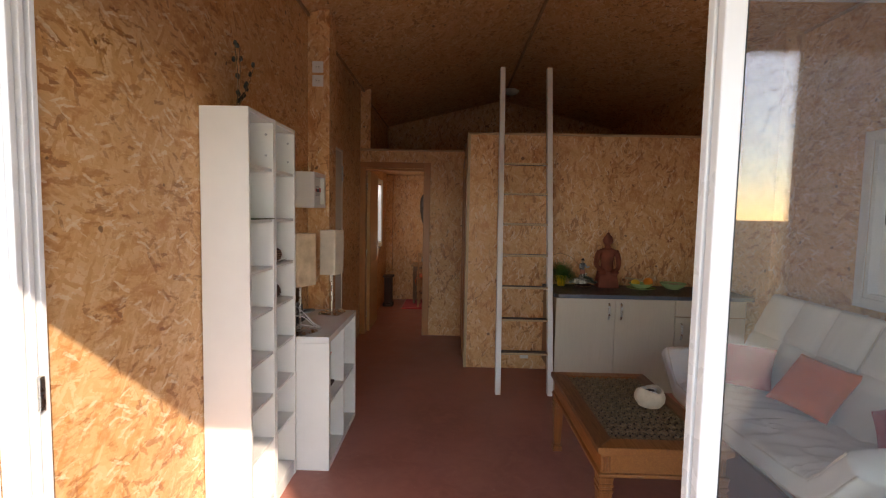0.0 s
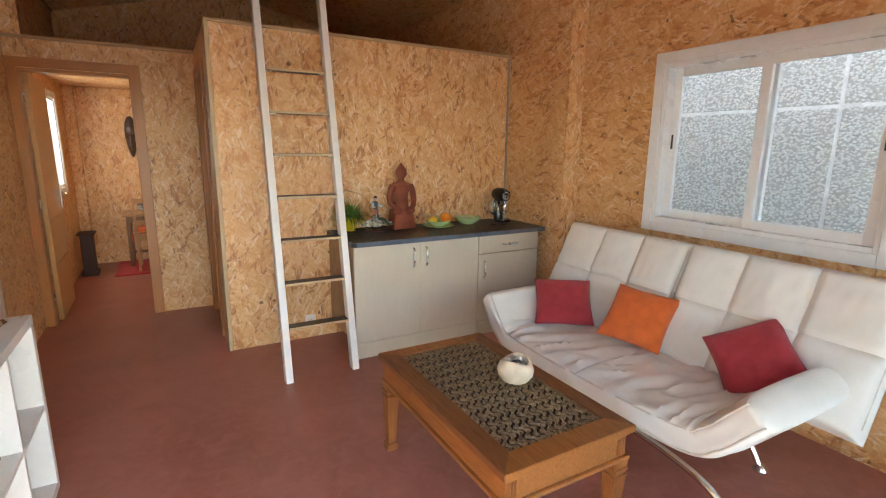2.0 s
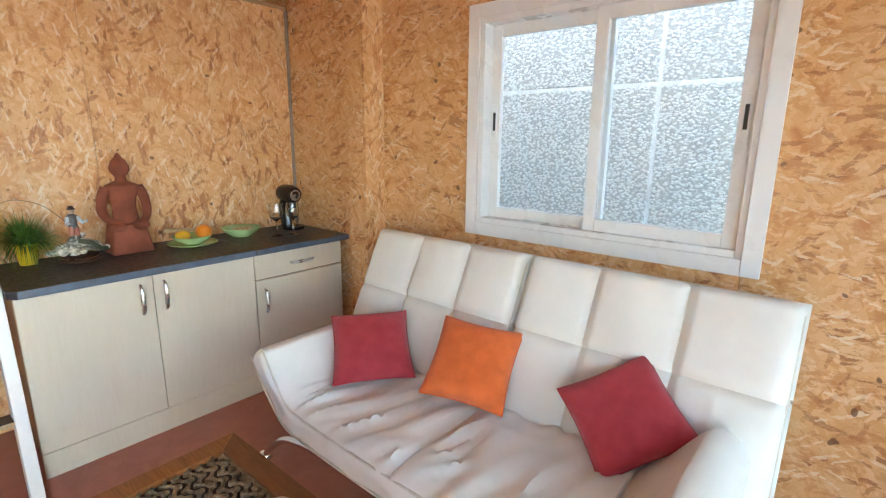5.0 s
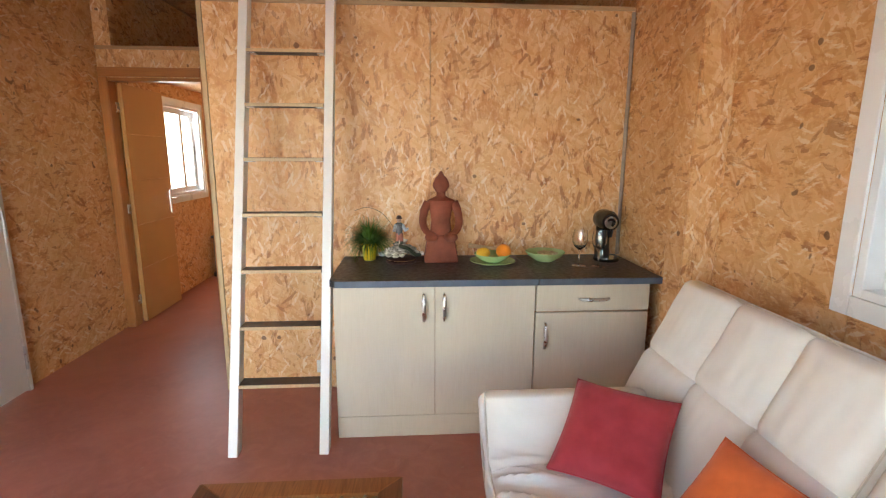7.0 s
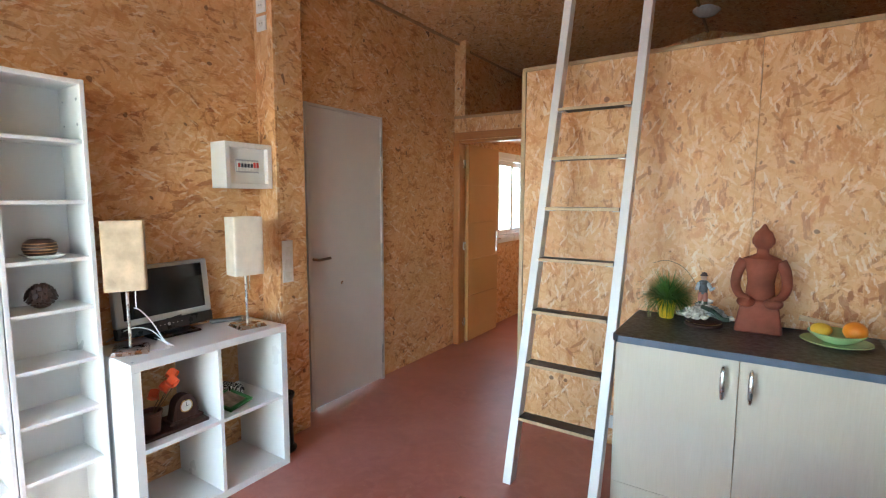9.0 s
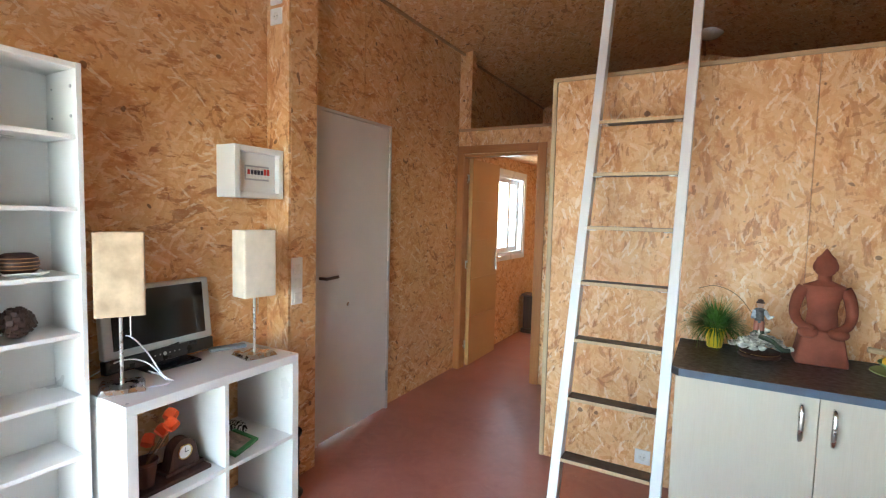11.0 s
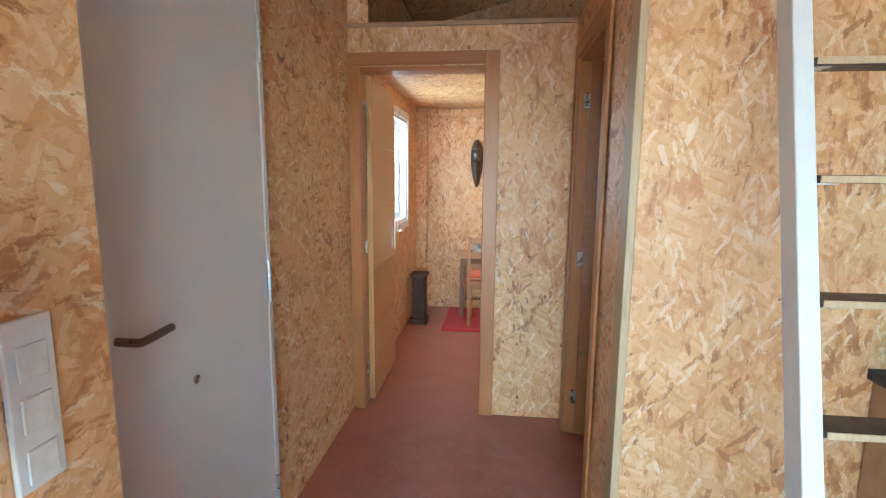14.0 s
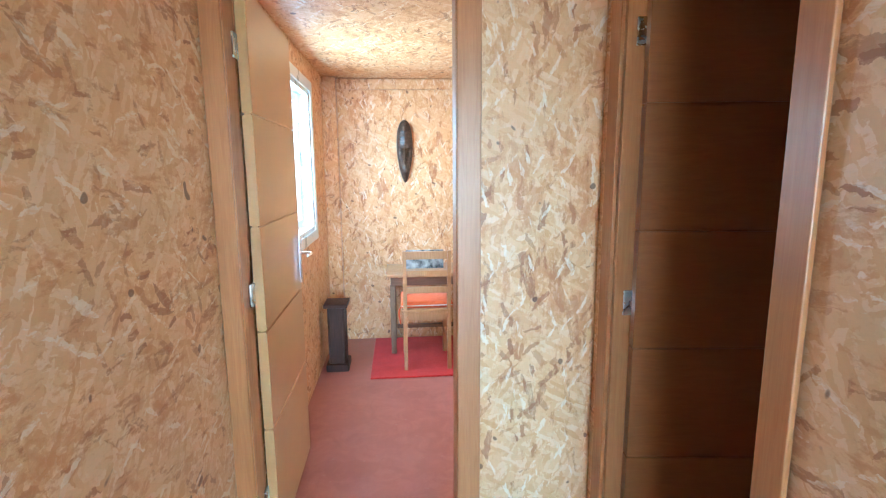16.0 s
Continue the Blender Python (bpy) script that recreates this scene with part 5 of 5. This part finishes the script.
def table_lamp(x, y, turn, label, paper):
    lamp = thing("table_lamp", label, "lamp", (x, y, TH), "table lamps on the cube shelf")
    m = Matrix.Translation((x, y, TH + 0.0005)) @ Matrix.Rotation(radians(turn), 4, "Z")
    b = box(-0.075, 0.075, -0.075, 0.075, 0, 0.016, 0.004)
    for v in b.verts:
        if v.co.z > 0.009:
            v.co.x *= 0.90
            v.co.y *= 0.90
            v.co.z += 0.010 * (1 - (v.co.x / 0.075) ** 2)
    part("base", moved(b, m), STEEL, lamp, "brushed steel foot", smooth=True)
    part("stem", moved(tube([(0, 0, 0.018), (0, 0, 0.33)], 0.0065, 12), m), STEEL, lamp)
    part("pull_cord", moved(tube([(0.03, 0.02, 0.19), (0.03, 0.02, 0.30)], 0.002, 6), m), STEEL, lamp)
    w, d, z0, z1, t = 0.080, 0.058, 0.283, 0.588, 0.0022
    b = bmesh.new()
    outer, innr = [], []
    for r, sgn in ((outer, 0.0), (innr, -t)):
        for z in (z0, z1):
            ring = []
            for k in range(40):
                a = 2 * math.pi * k / 40
                cx, sx_ = math.cos(a), math.sin(a)
                ring.append(b.verts.new((math.copysign(abs(cx) ** 0.16, cx) * (w + sgn), math.copysign(abs(sx_) ** 0.16, sx_) * (d + sgn), z)))
            r.append(ring)
    for k in range(40):
        j = (k + 1) % 40
        b.faces.new((outer[0][k], outer[0][j], outer[1][j], outer[1][k]))
        b.faces.new((innr[0][k], innr[0][j], innr[1][j], innr[1][k]))
        for e in (0, 1):
            b.faces.new((outer[e][k], outer[e][j], innr[e][j], innr[e][k]))
    part("shade", moved(b, m), paper, lamp, "crinkled parchment paper shade")
    part("shade_spider", moved(tube([(-w + 0.004, 0, z1 - 0.012), (w - 0.004, 0, z1 - 0.012)], 0.002, 6), m), STEEL, lamp)
    part("socket", moved(turned([(0.016, 0.31), (0.016, 0.37), (0.010, 0.375)], seg=14), m), BLACK, lamp)


table_lamp(-0.885, 2.825, 62, "steel table lamp with crinkled tan paper shade, unlit", TAN_PAPER)
table_lamp(-0.835, 3.385, 80, "steel table lamp with smooth cream paper shade, unlit", PARCHMENT)

tv = thing("television", "small silver flat-screen television, switched off", "television", (-1.0, 3.09, TH))
tm = Matrix.Translation((-1.010, 3.055, TH)) @ Matrix.Rotation(radians(4), 4, "Z") @ Matrix.Rotation(radians(-6), 4, "Y")
b = box(-0.020, 0.018, -0.242, 0.242, 0.085, 0.365, 0.008)
part("housing", moved(b, tm), SILVER, tv, "silver bezel")
part("screen", moved(box(0.0165, 0.0195, -0.206, 0.206, 0.115, 0.345, 0.001), tm), SCREEN, tv, "black glossy screen")
ctl = part("control_strip", moved(box(-0.018, 0.021, -0.242, 0.242, 0.030, 0.0845, 0.006), tm), BLACK, tv)
for k in range(-3, 4):
    part("button", moved(ball((0.0215, 0.022 * k, 0.060), (0.003, 0.0085 if k == 0 else 0.003, 0.0085 if k == 0 else 0.003), None, 0, 10), tm), SILVER, ctl)
part("foot", box(-1.075, -0.955, 2.97, 3.20, TH + 0.0005, TH + 0.012, 0.005), BLACK, tv)
part("neck", box(-1.045, -1.005, 3.04, 3.13, TH + 0.012, TH + 0.10, 0.008), BLACK, tv)
remote = solo("remote_control", box(-0.085, 0.085, -0.022, 0.022, 0, 0.018, 0.007), mottled("grey_plastic", (0.22, 0.23, 0.23), 0.45), "slim grey remote control lying on the shelf unit", "remote control")
remote.matrix_world = pose(-1.02, 3.38, TH + 0.0005, 0, 0, 68)
cord = thing("power_cable", "loose white mains cable coiled on the shelf unit", "cable", (-0.85, 2.9, TH))
for pts in (((-1.05, 2.86, TH + 0.10), (-1.00, 2.90, TH + 0.17), (-0.92, 2.93, TH + 0.12), (-0.84, 2.95, TH + 0.03), (-0.80, 2.97, TH + 0.005)),
            ((-1.06, 2.80, TH + 0.02), (-0.96, 2.86, TH + 0.085), (-0.90, 2.92, TH + 0.075), (-0.83, 2.96, TH + 0.006)),
            ((-0.93, 2.77, TH + 0.004), (-0.83, 2.86, TH + 0.004), (-0.79, 2.94, TH + 0.004), (-0.86, 2.98, TH + 0.004), (-0.95, 2.96, TH + 0.02))):
    part("strand", tube(spline(pts, 8), 0.0028, 6), WHITE_CORD, cord, smooth=True)

# cube contents
C1 = ZM + 0.0095
board = solo("wooden_tray", box(-0.93, -0.745, 2.80, 3.095, C1, C1 + 0.016, 0.004), WALNUT, "dark wooden board under pot and clock", "tray")
fp = thing("flower_pot", "brown clay pot with orange paper flowers", "flower pot", (-0.80, 2.865, C1 + 0.016))
part("pot", turned([(0.032, 0), (0.042, 0.085), (0.046, 0.088), (0.046, 0.10), (0.040, 0.10), (0.036, 0.08)], (-0.81, 2.86, C1 + 0.0165), 24), mottled("brown_clay", (0.11, 0.045, 0.03), 0.5), fp, smooth=True)
rnd = random.Random(8)
for k in range(4):
    tip = Vector((-0.80 + rnd.uniform(-0.03, 0.02), 2.90 + 0.022 * k, C1 + 0.155 + 0.025 * k))
    stem = part("stem", tube([(-0.81, 2.865, C1 + 0.09), (tip.x - 0.004, (2.865 + tip.y) / 2, (tip.z + C1 + 0.10) / 2), tip], 0.002, 6), DRY, fp)
    b = turned([(0.003, 0), (0.008, 0.012), (0.020, 0.036), (0.030, 0.046), (0.029, 0.047), (0.017, 0.036), (0.004, 0.012)], (0, 0, 0), 12)
    for v in b.verts:
        v.co.z += 0.008 * math.sin(3 * math.atan2(v.co.y, v.co.x)) * (v.co.z / 0.046)
    part("petals", moved(b, Matrix.Translation(tip) @ Matrix.Rotation(rnd.uniform(0.2, 0.7), 4, "X") @ Matrix.Rotation(rnd.uniform(0.2, 0.8), 4, "Y")), PETAL, stem, "orange trumpet bloom", smooth=True)
clk = thing("mantel_clock", "small dark wooden mantel clock with white dial", "clock", (-0.80, 3.01, C1 + 0.016))
o = [(2.945, C1 + 0.03)] + [(3.01 + 0.052 * math.cos(math.pi - math.pi * k / 12), C1 + 0.085 + 0.058 * math.sin(math.pi * k / 12)) for k in range(13)] + [(3.075, C1 + 0.03)]
part("case", prism(o, -0.85, -0.795, "x"), WALNUT, clk)
part("clock_base", box(-0.86, -0.785, 2.93, 3.09, C1 + 0.0165, C1 + 0.031, 0.003), WALNUT, clk)
dial_m = Matrix.Translation((-0.7945, 3.01, C1 + 0.09)) @ Matrix.Rotation(radians(90), 4, "Y")
part("bezel", moved(turned([(0.030, 0), (0.031, 0.004), (0.026, 0.005), (0.026, 0.002)], seg=24), dial_m), mottled("brass", (0.55, 0.40, 0.15), 0.3, 1.0), clk, smooth=True)
part("dial", moved(turned([(0.026, 0.001), (0.026, 0.0025)], seg=24), dial_m), PORCELAIN, clk, "white dial")
part("clock_hand", moved(box(-0.018, 0.002, -0.001, 0.001, 0.003, 0.004), dial_m), BLACK, clk)
part("clock_hand", moved(box(-0.001, 0.001, -0.002, 0.013, 0.0042, 0.005), dial_m), BLACK, clk)
pf = thing("picture_frame", "green painted photo frame lying in the compartment", "picture frame", (-0.79, 3.24, C1))
fm = Matrix.Translation((-0.82, 3.25, C1 + 0.028)) @ Matrix.Rotation(radians(18), 4, "Z") @ Matrix.Rotation(radians(14), 4, "Y")
for a in ((-0.08, 0.08, -0.085, -0.065), (-0.08, 0.08, 0.065, 0.085), (-0.08, -0.06, -0.065, 0.065), (0.06, 0.08, -0.065, 0.065)):
    part("frame_bar", moved(box(a[0], a[1], a[2], a[3], -0.006, 0.008, 0.002), fm), GREEN_PAINT, pf)
part("picture", moved(box(-0.06, 0.06, -0.065, 0.065, -0.004, 0.002), fm), mottled("faded_print", (0.40, 0.28, 0.20), 0.4, 0, 0.6, 25), pf, "faded brownish print")
ZEB = material("zebra_cloth", (0.5, 0.5, 0.5), 0.7)
zn = Nodes(ZEB)
wv = zn.add("ShaderNodeTexWave", Scale=28.0, Distortion=6.0, Detail=1.0)
zn.link(zn.coords(), wv.inputs["Vector"])
zn.base(zn.ramp(wv.outputs["Color"], [(0.45, (0.015, 0.015, 0.015)), (0.55, (0.70, 0.68, 0.64))]))
b = None
for k in range(9):
    b = ball((-0.95 + 0.012 * (k % 3), 3.20 + 0.021 * k, C1 + 0.10 - 0.010 * k), (0.045, 0.026, 0.034), b, 0.6, 12)
solo("zebra_scarf", b, ZEB, "crumpled black and white striped cloth", "scarf", smooth=True)

vase = thing("umbrella_stand", "black iron stand on the floor beside the post", "stand", (-0.86, 3.62, 0))
part("body", turned([(0.075, 0), (0.078, 0.01), (0.060, 0.03), (0.058, 0.16), (0.064, 0.17), (0.058, 0.18), (0.060, 0.31), (0.072, 0.325), (0.072, 0.34), (0.055, 0.34), (0.052, 0.20)], (-0.845, 3.60, 0), 20), mottled("black_iron", (0.012, 0.012, 0.013), 0.4, 0.2), vase, smooth=True)

# ---- wall fittings ----
fuse = thing("fuse_box", "white surface fuse box with recessed coloured breakers", "fuse box", (-0.96, 3.52, 1.65))
for a in ((3.375, 3.405, 1.535, 1.785), (3.640, 3.670, 1.535, 1.785), (3.405, 3.640, 1.757, 1.785), (3.405, 3.640, 1.535, 1.563)):
    part("side", box(LX + 0.001, -0.955, *a, 0.002, seg=1), WHITE, fuse)
part("back_panel", box(LX + 0.001, -0.985, 3.406, 3.639, 1.564, 1.756), WHITE, fuse)
part("din_slot", box(-0.985, -0.9815, 3.452, 3.598, 1.622, 1.694, 0.001, seg=1), GREY_ALU, fuse, "grey slot of the breakers")
BLUE_TAB, RED_TAB = mottled("dark_switch", (0.03, 0.03, 0.05), 0.4), mottled("red_switch", (0.50, 0.04, 0.03), 0.4)
for k in range(7):
    y = 3.457 + 0.0195 * k
    br = part("breaker", box(-0.9815, -0.974, y, y + 0.0188, 1.630, 1.686, 0.001, seg=1), PORCELAIN, fuse)
    part("switch", box(-0.974, -0.968, y + 0.003, y + 0.0158, 1.650, 1.672 if k < 5 else 1.680, 0.001, seg=1), RED_TAB if k in (0, 5, 6) else BLUE_TAB, br)
sw = thing("light_switch", "tall white three-gang switch plate on the post", "light switch", (-0.93, 3.735, 1.1))
part("plate", box(-0.9299, -0.921, 3.698, 3.775, 0.975, 1.228, 0.003), WHITE, sw)
for z in (1.012, 1.088, 1.164):
    part("rocker", box(-0.9212, -0.917, 3.713, 3.760, z - 0.026, z + 0.026, 0.002), PORCELAIN, sw)


def socket(x, y, z, holes=2):
    s = thing("wall_socket", "small white wall socket on the strand board", "socket", (x, y, z), "wall sockets")
    part("plate", box(x - 0.041, x + 0.041, y - 0.009, y - 0.0005, z - 0.041, z + 0.041, 0.003), WHITE, s)
    part("well", moved(turned([(0.021, 0), (0.021, 0.0015), (0.018, 0.0015), (0.017, 0.0004)], seg=20), Matrix.Translation((x, y - 0.009, z)) @ Matrix.Rotation(radians(90), 4, "X")), PORCELAIN, s)
    for d in (-0.0095, 0.0095):
        part("hole", moved(turned([(0.0026, 0), (0.0026, 0.002)], seg=8), Matrix.Translation((x + d, y - 0.009, z)) @ Matrix.Rotation(radians(90), 4, "X")), BLACK, s)


socket(-1.015, 3.68, 2.575)
socket(-1.015, 3.68, 2.475)
socket(0.735, KY, 0.145)

# ---- loft ----
lamp = thing("ceiling_lamp", "round white dome lamp under the loft ridge", "ceiling lamp", (0.86, 7.6, 3.4))
part("dome", turned([(0.02, -0.075), (0.08, -0.060), (0.125, -0.02), (0.13, 0.0)], (0.86, 7.6, 3.395), 24), PORCELAIN, lamp, smooth=True)
part("rim", turned([(0.135, 0), (0.135, 0.012)], (0.86, 7.6, 3.388), 24), WHITE, lamp)

# ---- bedroom ----
solo("rug", box(-0.765, 0.15, 7.545, 8.36, 0.0005, 0.014, 0.006), RUG, "bright red wool rug under the desk chair", "rug")
RZ = 0.0145


def slim_leg(x, y, z0, z1, w, parent, mat=PINE, name="leg"):
    part(name, box(x - w, x + w, y - w, y + w, z0, z1, 0.003), mat, parent)


desk = thing("desk", "small pine writing desk against the far wall", "desk", (-0.2, 8.15, RZ))
part("desktop", box(-0.655, 0.12, 7.94, 8.385, 0.628, 0.652, 0.004), wood("pine_top", (0.38, 0.20, 0.09), (0.52, 0.32, 0.16), (0, 0, 0), 6, 0.4), desk)
part("apron", box(-0.62, 0.09, 7.985, 8.35, 0.555, 0.6275, 0.002), wood("grey_pine", (0.20, 0.12, 0.07), (0.30, 0.19, 0.11), (0, 0, 0), 6, 0.5), desk)
DARKPINE = wood("brown_pine", (0.17, 0.09, 0.045), (0.28, 0.16, 0.08), (0, radians(90), 0), 6, 0.5)
for x in (-0.605, 0.07):
    for y in (8.0, 8.335):
        slim_leg(x, y, RZ if y > 7.9 else 0, 0.5545, 0.020, desk, DARKPINE)
part("stretcher", box(-0.58, 0.05, 8.28, 8.31, 0.12, 0.15, 0.003), DARKPINE, desk)
chair = thing("dining_chair", "honey pine ladder-back chair with orange seat pad", "chair", (-0.36, 7.85, RZ))
for x in (-0.515, -0.205):
    b = tube([(x, 7.66, RZ), (x, 7.675, 0.44), (x, 7.655, 0.875)], [0.019, 0.020, 0.017], 4)
    part("back_leg", b, PINE, chair)
    slim_leg(x, 8.01, RZ, 0.435, 0.017, chair, PINE, "front_leg")
for z, h in ((0.815, 0.055), (0.690, 0.045), (0.575, 0.045)):
    b = box(-0.502, -0.218, 7.652, 7.670, z, z + h, 0.004)
    for v in b.verts:
        v.co.z += 0.016 * (1 - ((v.co.x + 0.36) / 0.142) ** 2) * (1 if v.co.z > z + h / 2 else 0.3)
    part("back_slat", b, PINE, chair)
part("seat", box(-0.54, -0.18, 7.655, 8.03, 0.436, 0.456, 0.004), PINE, chair)
for y0_, y1_ in ((7.66, 7.68), (8.0, 8.02)):
    part("rail", box(-0.50, -0.22, y0_, y1_, 0.375, 0.4355, 0.002), PINE, chair)
for x in (-0.515, -0.205):
    part("side_rung", box(x - 0.010, x + 0.010, 7.69, 7.993, 0.20, 0.225, 0.003), PINE, chair)
pad = thing("seat_pad", "orange cotton chair pad with white piping", "seat pad", (-0.36, 7.84, 0.457))
part("pad_cover", box(-0.545, -0.175, 7.685, 8.03, 0.4565, 0.505, 0.018, None, 3), ORANGE_CLOTH, pad, smooth=True)
part("piping", tube([(-0.54, 7.684, 0.478), (-0.18, 7.684, 0.478)], 0.004, 6), PORCELAIN, pad)
part("tie", tube(spline([(-0.545, 7.69, 0.47), (-0.56, 7.66, 0.44), (-0.548, 7.64, 0.36)], 6), 0.005, 6), ORANGE_CLOTH, pad)
book = solo("magazine", box(-0.50, -0.20, 8.15, 8.17, 0.6525, 0.80, 0.002), mottled("printed_cover", (0.35, 0.34, 0.33), 0.4, 0, 0.9, 22.0), "black and white printed box leaning on the desk", "book")
ped = thing("plant_stand", "dark walnut pillar stand with moulded foot and top", "stand", (-1.005, 7.80, 0))
part("foot", box(-1.085, -0.925, 7.70, 7.89, 0, 0.055, 0.008), WALNUT, ped)
part("shaft", box(-1.065, -0.945, 7.722, 7.868, 0.0555, 0.470, 0.004), WALNUT, ped)
for x in (-1.062, -0.962):
    part("pilaster", box(x, x + 0.014, 7.712, 7.7215, 0.06, 0.465, 0.003), WALNUT, ped)
part("top", box(-1.088, -0.922, 7.695, 7.895, 0.4705, 0.498, 0.006), WALNUT, ped)
# carved wall mask, one plain mesh
b = bmesh.new()
bmesh.ops.create_uvsphere(b, u_segments=48, v_segments=64, radius=1.0)
for v in b.verts:
    x, y, z = v.co
    # long oval, widest at the brow, drawn in to a narrow chin
    ring = math.sqrt(max(1 - z * z, 0.0))
    full = max(1 - abs(z) ** 3.2, 0.0) ** 0.5
    swell = full / ring if ring > 1e-4 else 1.0
    w = 0.066 * swell * (1.0 if z > 0.1 else 1 - 0.50 * ((0.1 - z) / 1.1) ** 1.2)
    depth = 0.055 * min(y, 0.15)
    bulge = 0.0
    if y < 0:
        depth = 0.055 * y * swell
        bulge -= 0.022 * math.exp(-(x / 0.15) ** 2) * (1 if -0.42 < z < 0.12 else 0.15)
        bulge += 0.020 * math.exp(-((abs(x) - 0.45) / 0.20) ** 2 - ((z + 0.05) / 0.10) ** 2)
        bulge -= 0.012 * math.exp(-((abs(x) - 0.40) / 0.30) ** 2 - ((z - 0.12) / 0.05) ** 2)
        bulge -= 0.012 * math.exp(-((z + 0.66) / 0.05) ** 2 - (x / 0.4) ** 2)
        bulge -= 0.006 * math.exp(-((z - 0.45) / 0.05) ** 2) + 0.006 * math.exp(-((z - 0.65) / 0.04) ** 2)
    v.co = Vector((-0.488 + x * w, BY - 0.010 + depth + bulge, 1.575 + z * 0.25))
solo("wall_mask", b, MASK_WOOD, "long dark carved wooden mask on the wall", "mask", smooth=True)
